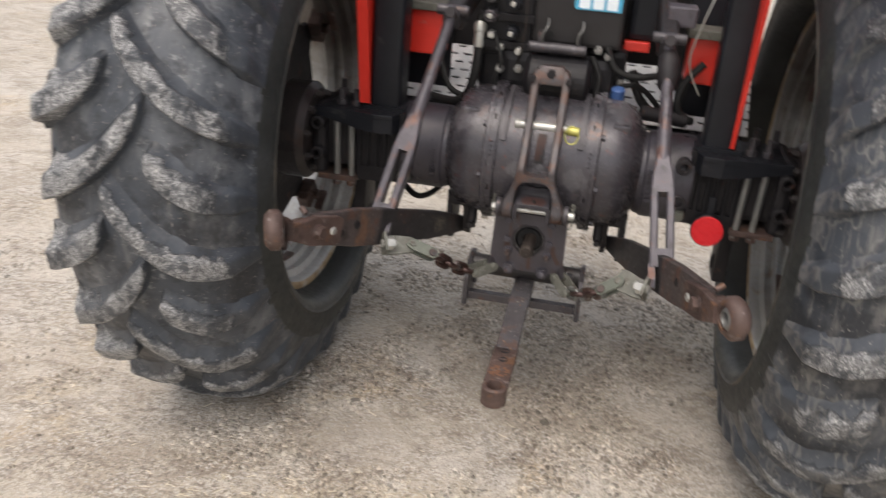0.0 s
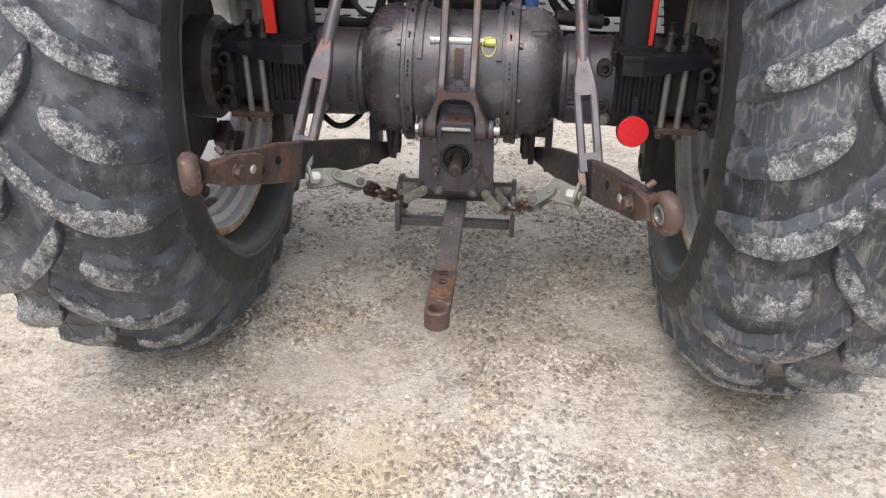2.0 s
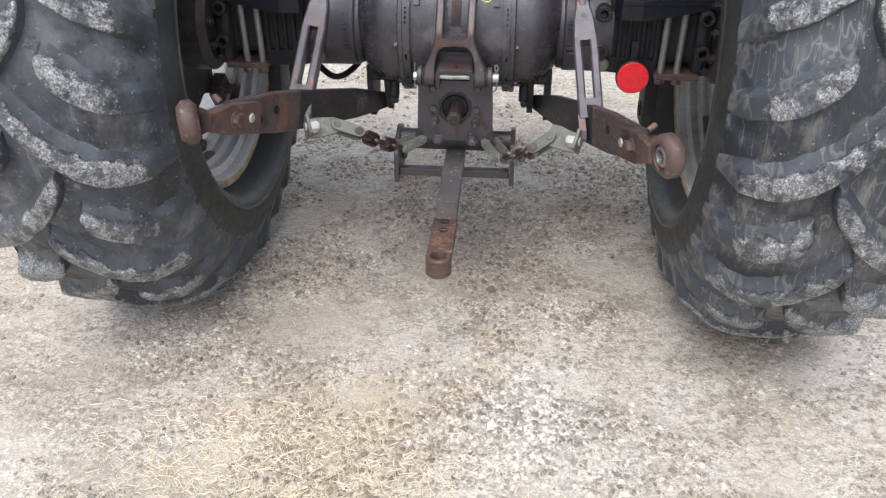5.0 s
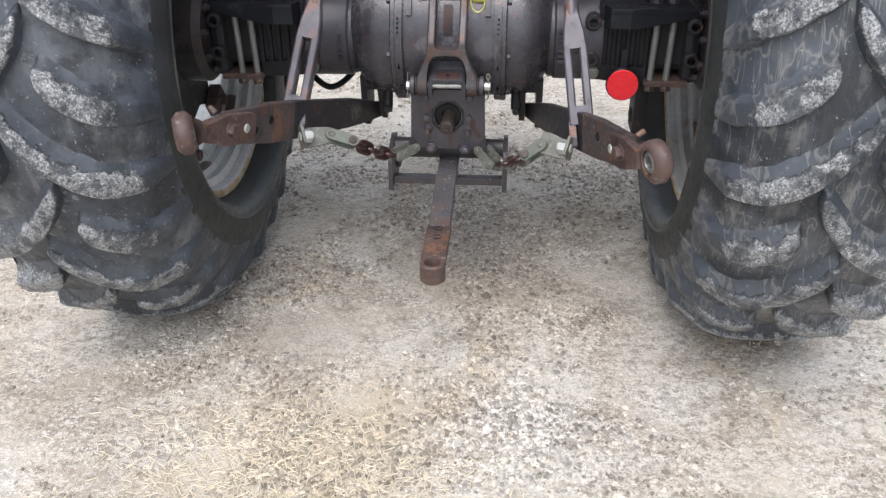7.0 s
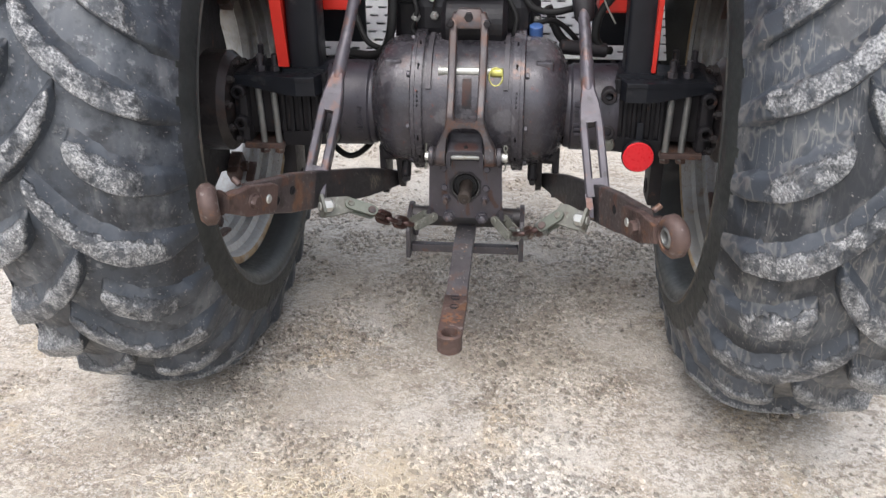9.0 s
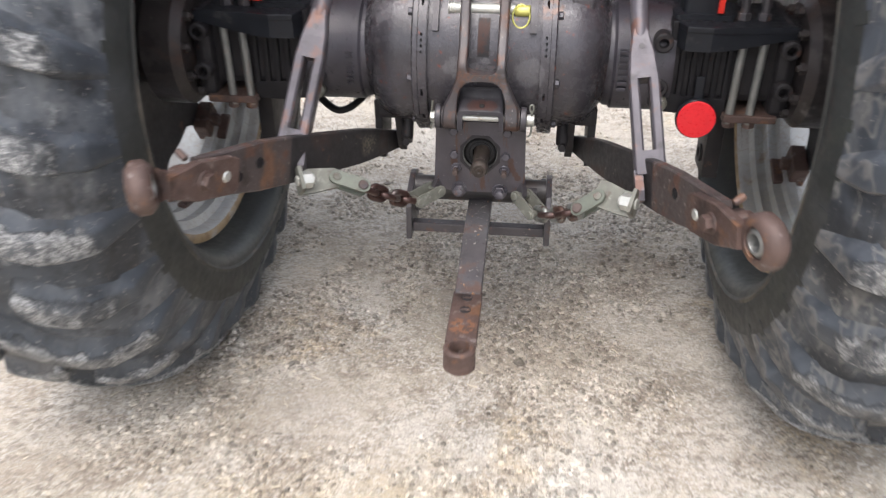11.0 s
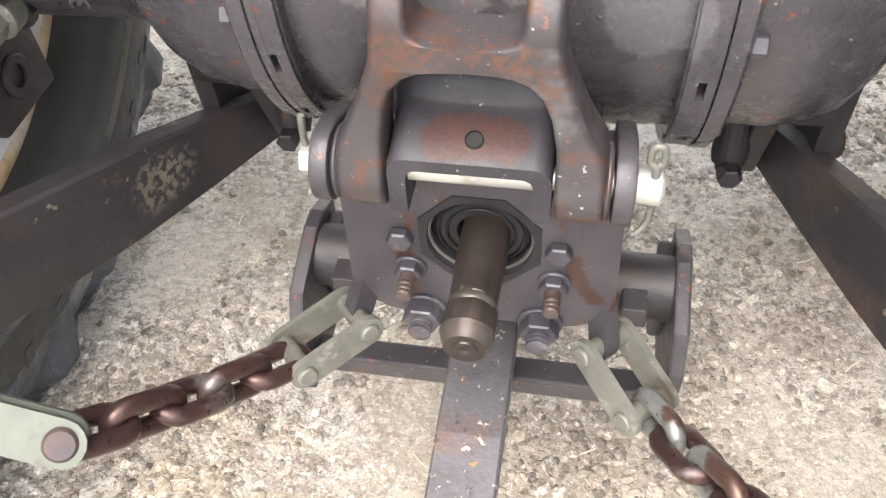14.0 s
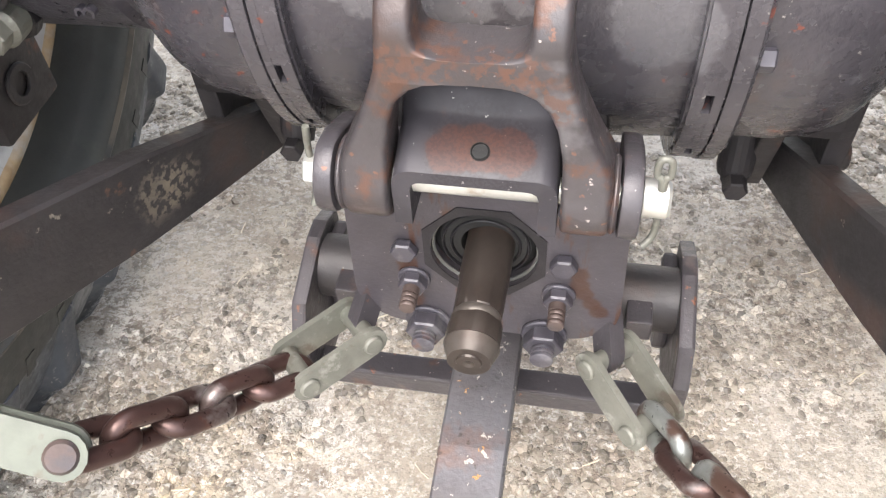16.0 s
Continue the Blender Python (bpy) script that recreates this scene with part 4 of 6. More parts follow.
    rod(bm, (s * 0.405, 0.16, 0.732), (s * 0.405, 0.118, 0.732), 0.020, chamfer=0.004)
    hexagon(bm, (s * 0.405, 0.12, 0.732), (s * 0.405, 0.104, 0.732), 0.0165)
    part("drain_bolt", bm, PASSIVATED, tractor, "plated hexagon bolt under the axle casting")
    # bracket that carries the roll bar
    out = [(0.405, 0.33), (0.41, 0.22), (0.445, 0.105), (0.50, 0.10), (0.54, 0.105), (0.685, 0.12), (0.685, 0.33)]
    bm = mesh()
    plate(bm, [(s * x, y) for x, y in out], "z", 0.903, 0.918, 0.003)
    skirt = [(0.408, 0.22, 0.862), (0.445, 0.107, 0.862), (0.50, 0.102, 0.862), (0.54, 0.107, 0.865), (0.685, 0.122, 0.892)]
    for (xa, ya, za), (xb, yb, zb) in zip(skirt, skirt[1:]):
        nrm = Vector((ya - yb, xb - xa, 0)).normalized() * 0.01
        rings(bm, [[(s * (x + k * nrm.x), y + k * nrm.y, z) for k, z in ((0, low), (0, 0.9045), (1, 0.9045), (1, low))] for x, y, low in ((xa, ya, za), (xb, yb, zb))])
    bracket = part("roll_bar_bracket", bm, BLACK, tractor, "black painted bracket plate on the axle")
    for x, y in ((0.576, 0.175), (0.621, 0.175), (0.60, 0.30), (0.655, 0.30)):
        bm = mesh()
        hexagon(bm, (s * x, y, 0.918), (s * x, y, 0.935), 0.016)
        rod(bm, (s * x, y, 0.933), (s * x, y, 0.968), 0.0095, chamfer=0.002)
        part("bracket_nut", bm, CAST_WORN, bracket, "plated stud with nut")
        if y < 0.2:
            bm = mesh()
            rod(bm, (s * x, y - 0.045, 0.90), (s * (x - 0.006), y - 0.045, 0.688), 0.0095, seg=14)
            part("clamp_stud", bm, STUD, bracket, "long bright clamp stud")
    bm = mesh()
    box(bm, (min(s * 0.555, s * 0.675), 0.115, 0.694), (max(s * 0.555, s * 0.675), 0.30, 0.712), 0.004)
    for x in (0.573, 0.618):
        hexagon(bm, (s * x, 0.135, 0.695), (s * x, 0.135, 0.678), 0.015)
    part("clamp_plate", bm, RUSTY, bracket, "rusty lower clamp plate")
    bm = mesh()
    box(bm, (min(s * 0.548, s * 0.588), 0.215, 0.505), (max(s * 0.548, s * 0.588), 0.325, 0.6945), 0.006)
    bored(bm, (s * 0.5485, 0.268, 0.553), (s * 0.543, 0.268, 0.553), 0.024, 0.013, chamfer=0.002)
    part("stay_bracket", bm, CAST_DARK, bracket, "dark block with a bored hole hanging under the clamp", 40)
    bm = mesh()
    plate(bm, rounded(s * 0.488, 0.225, 0.092, 0.105, 0.014), "z", 0.9175, 1.75, 0)
    part("roll_bar_post", bm, BLACK, bracket, "black square steel roll bar post", 40)
    bm = mesh()
    plate(bm, rounded(s * 0.488, 0.225, 0.13, 0.14, 0.01), "z", 0.9175, 0.930, 0.002)
    part("post_foot", bm, BLACK, bracket)
    # fender side and red box
    outl = [(0.15, 0.937), (0.32, 0.937), (0.42, 1.08), (0.55, 1.3), (0.55, 1.62), (0.02, 1.62), (0.075, 1.3), (0.115, 1.12)]
    fx, half_w = (0.542, 0.016) if s < 0 else (0.518, 0.006)
    bm = mesh()
    plate(bm, outl, "x", s * fx - 0.0025, s * fx + 0.0025, 0)
    fender_edge = [(0.148, 0.937), (0.152, 0.937), (0.117, 1.12), (0.077, 1.3), (0.022, 1.62), (0.018, 1.62), (0.073, 1.3), (0.113, 1.12)]
    plate(bm, fender_edge, "x", s * fx - half_w, s * fx + half_w, 0)
    # top skin over the wheel, out of view, added to shade the wheel's inside
    loops = []
    for k in range(19):
        t = radians(40 + 5.5 * k)
        loops.append([(s * x, AY - r * math.cos(t), AZ + r * math.sin(t)) for x, r in ((fx, 0.985), (1.16, 0.985), (1.16, 0.98), (fx, 0.98))])
    rings(bm, loops)
    part("fender", bm, RED, tractor, "bright red sheet metal fender")
    bm = mesh()
    box(bm, (min(s * 0.372, s * 0.471), 0.38, 1.058), (max(s * 0.372, s * 0.471), 0.50, 1.192), 0.006)
    part("fender_box", bm, RED, tractor, "small red painted sheet metal box")
    bm = mesh()
    box(bm, (min(s * 0.362, s * 0.467), 0.36, 1.192), (max(s * 0.362, s * 0.467), 0.50, 1.217), 0.003)
    part("box_lid", bm, PASSIVATED, tractor)
    # pivot bracket of the lower link
    bm = mesh()
    plate(bm, [(0.155, 0.70), (0.30, 0.70), (0.29, 0.57), (0.25, 0.525), (0.20, 0.53), (0.16, 0.60)], "x", s * 0.262 - 0.009, s * 0.262 + 0.009, 0.002)
    plate(bm, [(0.15, 0.67), (0.30, 0.67), (0.27, 0.57), (0.23, 0.54), (0.19, 0.57)], "x", s * 0.212 - 0.009, s * 0.212 + 0.009, 0.002)
    box(bm, (min(s * 0.205, s * 0.27), 0.15, 0.655), (max(s * 0.205, s * 0.27), 0.30, 0.70), 0.012)
    piv = part("link_bracket", bm, CAST_DARK, tractor, "dark bracket under the axle for a lower link")
    bm = mesh()
    rod(bm, (s * 0.19, 0.235, 0.572), (s * 0.30, 0.235, 0.572), 0.014, chamfer=0.002)
    part("pivot_pin", bm, CAST_DARK, piv)
    bm = mesh()
    turned(bm, (s * 0.193, 0.19, 0.66), (s * 0.193, 0.17, 0.59), [(0, 0.015), (0.8, 0.0155), (0.9, 0.014), (0.9, 0.011), (1, 0.010)], 20)
    hexagon(bm, (s * 0.193, 0.17, 0.597), (s * 0.193, 0.147, 0.597), 0.0105)
    part("hanging_bush", bm, CAST_DARK, piv)


def raised_text(body, size, depth, m, parent, mat, name, label):
    """Raised letters in the built-in font, turned into a mesh."""
    cu = bpy.data.curves.new(name, "FONT")
    cu.body, cu.size, cu.extrude, cu.align_x, cu.align_y, cu.resolution_u = body, size, depth, "CENTER", "CENTER", 2
    tmp = bpy.data.objects.new(name, cu)
    me = bpy.data.meshes.new_from_object(tmp)
    bpy.data.objects.remove(tmp)
    me.materials.append(mat)
    ob = new(name, me)
    ob.parent, ob.matrix_basis = parent, m
    return tagged(ob, label)


raised_text("3169144", 0.024, 0.0035, Matrix.Translation((-0.318, AY - 0.1285, AZ - 0.030)) @ Matrix.Rotation(radians(90), 4, "X") @ Matrix.Rotation(radians(90), 4, "Z"), housing, NECK, "cast_number", "raised casting number")
for k in range(7):
    bm = mesh()
    box(bm, (0.305, AY - 0.1325, AZ - 0.062 + 0.0145 * k), (0.327, AY - 0.118, AZ - 0.052 + 0.0145 * k), 0.002)
    part("cast_mark", bm, NECK, housing)

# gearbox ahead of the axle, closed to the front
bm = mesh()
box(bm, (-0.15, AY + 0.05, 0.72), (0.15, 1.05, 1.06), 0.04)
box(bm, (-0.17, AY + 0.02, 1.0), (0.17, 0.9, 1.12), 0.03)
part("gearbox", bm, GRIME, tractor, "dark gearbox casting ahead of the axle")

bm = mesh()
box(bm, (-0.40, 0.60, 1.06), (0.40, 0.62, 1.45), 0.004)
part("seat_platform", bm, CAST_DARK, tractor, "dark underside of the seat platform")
for s in (-1, 1):
    bm = mesh()
    box(bm, (min(s * 0.365, s * 0.56), 0.52, 0.93), (max(s * 0.365, s * 0.56), 0.535, 1.3), 0.004)
    part("fender_brace", bm, BLACK, tractor, "black brace between fender and gearbox")

# -- power take-off and its plate --
bm = mesh()
ol = [(-0.103, 0.705), (-0.106, 0.60), (-0.107, 0.562), (-0.102, 0.546), (-0.085, 0.533), (-0.07, 0.527), (0.07, 0.527), (0.085, 0.533), (0.102, 0.546), (0.107, 0.562), (0.106, 0.60), (0.103, 0.705)]
holed(bm, ol, (0.0, 0.625), 0.041, "y", 0.03, 0.075, 64)
pto = part("pto_plate", bm, PLATE, tractor, "grey steel plate round the power take-off, rust runs under its bolts")
bm = mesh()
box(bm, (-0.082, 0.074, 0.535), (0.082, 0.20, 0.73), 0.01)
part("pto_housing", bm, CAST_DARK, pto)
bm = mesh()
bored(bm, (0, 0.0335, 0.625), (0, 0.0375, 0.625), 0.0408, 0.0388, chamfer=0.0005)
part("seal_ring", bm, STUD, pto, "bright seal retaining ring", 30)
bm = mesh()
bored(bm, (0, 0.0385, 0.625), (0, 0.0735, 0.625), 0.0406, 0.018, chamfer=0.006)
part("shaft_seal", bm, HOSE, pto, "black rubber shaft seal", 30)
for r in (0.034, 0.0275):
    bm = mesh()
    bored(bm, (0, 0.0365, 0.625), (0, 0.05, 0.625), r, r - 0.0025, chamfer=0.0008)
    part("seal_lip", bm, GRIME, pto, "", 30)
# splined shaft
bm = mesh()
loops = []
for y, deep, r in ((0.07, 0, 0.0185), (0.0, 0, 0.0185), (-0.002, 0.3, 0.0180), (-0.028, 0.6, 0.0178), (-0.034, 1, 0.0176), (-0.036, 0.6, 0.0162), (-0.042, 0.6, 0.0162), (-0.044, 0.6, 0.0192), (-0.064, 0.6, 0.0192), (-0.078, 0.1, 0.0148)):
    lp = []
    for i in range(72):
        k = i % 12
        q = r - (0.0012 * deep if k >= 7 else 0)
        a = 2 * math.pi * i / 72
        lp.append((0.004 + q * math.cos(a), y * 0.9, 0.627 + q * math.sin(a)))
    loops.append(lp)
rings(bm, loops)
shaft = part("pto_shaft", bm, BARE, tractor, "oily steel splined power take-off shaft", 30)
bm = mesh()
turned(bm, (0.004, -0.0699, 0.627), (0.004, -0.0716, 0.627), [(0, 0.0095), (1, 0.0085), (1, 0.0045), (0.2, 0.002)], 24)
part("shaft_centre", bm, BARE, shaft)
bm = mesh()
turned(bm, (0.004, -0.0312, 0.627), (0.004, -0.0382, 0.627), [(0, 0.0166), (0.2, 0.0176), (0.8, 0.0176), (1, 0.0166)], 40)
part("shaft_band", bm, POLISHED, shaft, "band of the shaft rubbed bright", 50)
bm = mesh()
turned(bm, (0.004, -0.0565, 0.627), (0.004, -0.0700, 0.627), [(0, 0.0190), (0.1, 0.0197), (0.75, 0.0163), (1, 0.0152)], 40)
part("shaft_tip", bm, POLISHED, shaft, "chamfered end of the shaft, rubbed bright", 40)
bm = mesh()
holed(bm, [(0.0505 * math.cos(radians(22.5 + 45 * k)), 0.625 + 0.0505 * math.sin(radians(22.5 + 45 * k))) for k in range(8)], (0, 0.625), 0.0412, "y", 0.0290, 0.0302, 64)
part("seal_seat", bm, CAST_DARK, pto, "eight sided seat round the shaft seal")
# bolts in the plate
for x, z in ((-0.061, 0.623), (0.060, 0.623), (-0.062, 0.682), (0.062, 0.682)):
    bm = mesh()
    hexagon(bm, (x, 0.03, z), (x, 0.021, z), 0.0105)
    part("plate_bolt", bm, NUT, pto)
for x, z, r, n in ((-0.056, 0.588, 0.0115, 0.032), (0.058, 0.586, 0.0115, 0.032), (-0.048, 0.534, 0.0165, 0.028), (0.049, 0.532, 0.0165, 0.028)):
    bm = mesh()
    rod(bm, (x, 0.03, z), (x, 0.026, z), r * 1.15, chamfer=0.001)
    hexagon(bm, (x, 0.027, z), (x, 0.027 - r * 0.85, z), r)
    nut = part("stud_nut", bm, NUT, pto, "grey painted nut on a stud")
    bm = mesh()
    rod(bm, (x, 0.03, z), (x, 0.03 - n * 0.6, z), r * 0.58)
    for k in range(3):
        y = 0.03 - n * 0.6 - (n * 0.42) * k / 3
        turned(bm, (x, y, z), (x, y - n * 0.14, z), [(0, r * 0.50), (0.25, r * 0.58), (0.75, r * 0.58), (1, r * 0.50)], 16)
    part("stud", bm, THREAD if r < 0.014 else NUT, nut, "rusty threaded stud end" if r < 0.014 else "", 40)
# ears with the clevis pin
CX = 0.0015
for s in (-1, 1):
    bm = mesh()
    pts = [(0.075, 0.694), (0.034, 0.694)] + [(0.0275 * math.cos(a), 0.7275 + 0.0275 * math.sin(a)) for a in np.linspace(math.pi * 1.55, math.pi * 0.56, 16)] + [(0.014, 0.752), (0.03, 0.743), (0.05, 0.735), (0.075, 0.715)]
    plate(bm, pts, "x", min(CX + s * 0.0892, CX + s * 0.102), max(CX + s * 0.0892, CX + s * 0.102), 0.003)
    part("clevis_ear", bm, CAST_WORN, pto, "rounded clevis ear", 40)
    bm = mesh()
    if s > 0:
        rod(bm, (0.103, 0, 0.727), (0.1215, 0, 0.727), 0.0125, chamfer=0.002)
    else:
        hexagon(bm, (-0.1015, 0, 0.727), (-0.1125, 0, 0.727), 0.0125)
    part("pin_end", bm, ZINC, pto, "bright end of the clevis pin", 40)
    bm = mesh()
    x = 0.1145 if s > 0 else -0.1085
    if s > 0:
        ring = smooth_path([(x, -0.002, 0.712), (x, -0.004, 0.744), (x - 0.004, -0.004, 0.751), (x - 0.003, -0.004, 0.762), (x + 0.003, -0.004, 0.762), (x + 0.004, -0.004, 0.751), (x + 0.001, -0.004, 0.744), (x + 0.001, -0.002, 0.70), (x - 0.006, -0.008, 0.69)])
    else:
        ring = smooth_path([(x, 0.002, 0.752), (x + 0.002, -0.002, 0.764), (x, 0, 0.745), (x, 0, 0.712), (x - 0.002, -0.006, 0.698)])
    sweep(bm, ring, 0.0024)
    part("split_pin", bm, PASSIVATED, pto, "bent split pin", 60)
bm = mesh()
rod(bm, (-0.096, -0.003, 0.729), (0.10, -0.003, 0.729), 0.0085, seg=16)
part("clevis_pin", bm, ZINC, pto, "bright clevis pin", 40)
# hood between the ears
bm = mesh()
sec = [(-0.052, 0.703), (-0.052, 0.738), (-0.0505, 0.745), (-0.046, 0.7495), (-0.040, 0.751), (0.040, 0.751), (0.046, 0.7495), (0.0505, 0.745), (0.052, 0.738), (0.052, 0.703)]
inn = [(-0.0405, 0.703), (-0.0405, 0.735), (-0.039, 0.7395), (-0.036, 0.7415), (-0.033, 0.742), (0.033, 0.742), (0.036, 0.7415), (0.039, 0.7395), (0.0405, 0.735), (0.0405, 0.703)]
loops = []
for y, dz in ((-0.019, -0.0015), (-0.0175, 0), (-0.005, 0.0055), (0.010, 0.0125), (0.017, 0.015), (0.020, 0.0185), (0.025, 0.028), (0.029, 0.0325), (0.034, 0.0345), (0.040, 0.034), (0.06, 0.024)):
    loops.append([(CX + x * (1 - 0.6 * max(0, y - 0.01)), y, z + (dz if z > 0.72 else 0)) for x, z in sec] + [(CX + x, y, z + (min(dz, 0.003) if z > 0.72 else 0)) for x, z in reversed(inn)])
rings(bm, loops)
hood = part("hood", bm, HOOD, pto, "bent steel hood over the clevis pin, rust patch on its top", 40)
bm = mesh()
up = Vector((0, -0.42, 0.907))
q = Vector((0.004, -0.004, 0.7568))
bored(bm, q, q + up * 0.0016, 0.0062, 0.0052, chamfer=0.0005)
rod(bm, q, q + up * 0.0008, 0.0053)
part("threaded_hole", bm, HOSE, hood)

# -- yoke --
def tapered(pts, sizes, c=0.22):
    """A bar of oblong section through points (x, y, z), each with its width and depth."""
    bm_ = bmesh.new()
    loops_ = []
    for (x, y, z), (w, d) in zip(pts, sizes):
        loops_.append([(x + sx * w / 2, y + sy * d / 2, z) for sx, sy in ((1 - c, -1), (1, -1 + c), (1, 1 - c), (1 - c, 1), (-1 + c, 1), (-1, 1 - c), (-1, -1 + c), (-1 + c, -1))])
    rings(bm_, loops_)
    return bm_


def join(bm_, other):
    me_ = bpy.data.meshes.new("joined")
    other.to_mesh(me_)
    other.free()
    bm_.from_mesh(me_)
    bpy.data.meshes.remove(me_)


def yoke_half(bm_, s):
    """One leg of the yoke, from its round ear up to the top, with half of the crossbar under the slot."""
    inner = [(0.69, 0.0545), (0.745, 0.0535), (0.762, 0.053), (0.785, 0.0495), (0.800, 0.0435), (0.810, 0.035), (0.8148, 0.025), (0.8167, 0.012), (0.8172, 0), (0.8325, 0), (0.8328, 0.014), (0.834, 0.0225), (0.837, 0.028), (0.842, 0.0312), (0.85, 0.032), (0.97, 0.032), (1.075, 0.0325), (1.10, 0.028)]
    outer = [(0.69, 0.0842), (0.748, 0.0842), (0.756, 0.0830), (0.764, 0.0788), (0.775, 0.0732), (0.79, 0.0665), (0.805, 0.0605), (0.82, 0.0562), (0.84, 0.0532), (0.86, 0.0528), (0.97, 0.054), (1.06, 0.0545), (1.08, 0.053), (1.10, 0.044)]
    depth = [(0.740, 0.0242), (0.748, 0.0222), (0.757, 0.0205), (0.77, 0.0190), (0.785, 0.018), (0.90, 0.018), (1.1, 0.0155)]
    spine = [(0.69, 0), (0.845, 0), (0.855, 0.003), (0.868, 0.014), (0.884, 0.029), (0.90, 0.044), (0.97, 0.085), (1.075, 0.14), (1.10, 0.150)]

    def at(table, z):
        return float(np.interp(z, [q[0] for q in table], [q[1] for q in table]))
    loops_ = []
    for z in (0.7008, 0.7015, 0.703, 0.706, 0.710, 0.716, 0.722, 0.729, 0.735, 0.74, 0.748, 0.757, 0.764, 0.77, 0.776, 0.782, 0.787, 0.791, 0.795, 0.798, 0.8, 0.8015, 0.8025, 0.8032, 0.8036, 0.807, 0.810, 0.8125, 0.8148, 0.816, 0.8167, 0.8171, 0.8174, 0.822, 0.828, 0.831, 0.8324, 0.8328, 0.8334, 0.8345, 0.837, 0.84, 0.844, 0.85, 0.858, 0.868, 0.884, 0.9, 0.935, 0.97, 1.02, 1.06, 1.08, 1.09, 1.098):
        xi, xo, y = at(inner, z), at(outer, z), at(spine, z)
        d = math.sqrt(0.0272 ** 2 - (z - 0.7275) ** 2) if z < 0.740 else at(depth, z)
        co = min(0.0055, d * 0.6)
        ci = min(0.0045, xi * 0.4, d * 0.6)
        row = []
        for cx, cy, r, a0 in ((xo - co, d - co, co, 0), (xi + ci, d - ci, ci, 90), (xi + ci, -d + ci, ci, 180), (xo - co, -d + co, co, 270)):
            for k in range(4):
                a = radians(a0 + 30 * k)
                row.append((CX + s * (cx + r * math.cos(a)), y + cy + r * math.sin(a), z))
        loops_.append(row)
    rings(bm_, loops_)


bm = mesh()
for s in (-1, 1):
    yoke_half(bm, s)
for v in bm.verts:
    q = v.co * 38.0
    v.co += Vector((noise.noise(q), noise.noise(q + Vector((9, 0, 0))), noise.noise(q + Vector((0, 9, 0))))) * (0.0007 if abs(v.co.x - CX) > 1e-5 else 0)
join(bm, tapered([(0, 0.135, 1.06), (0, 0.137, 1.068), (0, 0.146, 1.09), (0, 0.155, 1.108)], [(0.08, 0.03), (0.09, 0.032), (0.085, 0.032), (0.06, 0.03)]))
yoke = part("hitch_yoke", bm, YOKE, tractor, "grey cast yoke with a long slot, rust on its edges", 48)
for s in (-1, 1):
    bm = mesh()
    rod(bm, (CX + s * 0.0835, 0, 0.7275), (CX + s * 0.0880, 0, 0.7275), 0.0252, seg=36, chamfer=0.0018)
    part("ear_boss", bm, YOKE, yoke, "", 40)
bm = mesh()
rod(bm, (-0.082, 0.10, 0.945), (0.072, 0.10, 0.945), 0.0125, chamfer=0.002)
for k in range(3):
    rod(bm, (-0.082 + 0.006 * k, 0.10, 0.945), (-0.079 + 0.006 * k, 0.10, 0.945), 0.0148, chamfer=0.001)
part("yoke_pin", bm, ZINC, yoke, "bright round pin through the yoke", 40)
bm = mesh()
rod(bm, (0.066, 0.095, 0.944), (0.100, 0.093, 0.945), 0.0125, chamfer=0.002)
sweep(bm, [(0.080 + 0.019 * math.cos(a), 0.083 + 0.006 * math.sin(a), 0.935 + 0.024 * math.sin(a)) for a in np.linspace(0, 2 * math.pi, 24)[:-1]], 0.0022, closed=True)
part("lynch_pin", bm, YELLOW, yoke, "yellow plated lynch pin with ring", 60)
for x in (-0.05, 0.0, 0.052):
    bm = mesh()
    y0, z0 = (0.14, 1.09) if x == 0 else (0.125, 1.075)
    hexagon(bm, (x, y0, z0), (x, y0 - 0.02, z0), 0.013 if x == 0 else 0.010)
    part("yoke_bolt", bm, CAST_DARK, yoke)
# strap behind the slot
bm = mesh()
arc_piece(bm, -0.013, 0.013, 0.180, 0.2020, 9, 33)
part("slot_strap", bm, CHIPPED, housing, "rust red strip on the drum behind the yoke", 30)

# -- drawbar and its frame --
FX = -0.002
bm = mesh()
box(bm, (FX - 0.161, 0.034, 0.408), (FX + 0.161, 0.060, 0.432), 0.003)
frame_side = part("drawbar_frame", bm, CAST_WORN, tractor, "dark steel frame carrying the drawbar")
for s in (-1, 1):
    bm = mesh()
    plate(bm, [(0.022, 0.392), (0.026, 0.478), (0.046, 0.512), (0.108, 0.533), (0.13, 0.533), (0.16, 0.52), (0.16, 0.392)], "x", FX + s * 0.169 - 0.007, FX + s * 0.169 + 0.007, 0.003)
    part("side_plate", bm, CAST_WORN, frame_side, "upright end plate of the drawbar frame")
    bm = mesh()
    box(bm, (FX + s * 0.155 - 0.007, 0.10, 0.43), (FX + s * 0.155 + 0.007, 0.15, 0.515), 0.005)
    part("web", bm, CAST_WORN, frame_side)
    bm = mesh()
    box(bm, (FX + s * 0.129 - 0.011, 0.062, 0.494), (FX + s * 0.129 + 0.011, 0.10, 0.517), 0.002)
    part("frame_nut", bm, CAST_WORN, frame_side)
bm = mesh()
rod(bm, (FX - 0.163, 0.108, 0.496), (FX + 0.163, 0.108, 0.496), 0.030, seg=28)
part("cross_tube", bm, LINK, frame_side, "", 40)
bm = mesh()
path_y = [(0.30, 0.474), (0.10, 0.470), (-0.05, 0.460), (-0.20, 0.432), (-0.25, 0.424), (-0.43, 0.409)]
loops = []
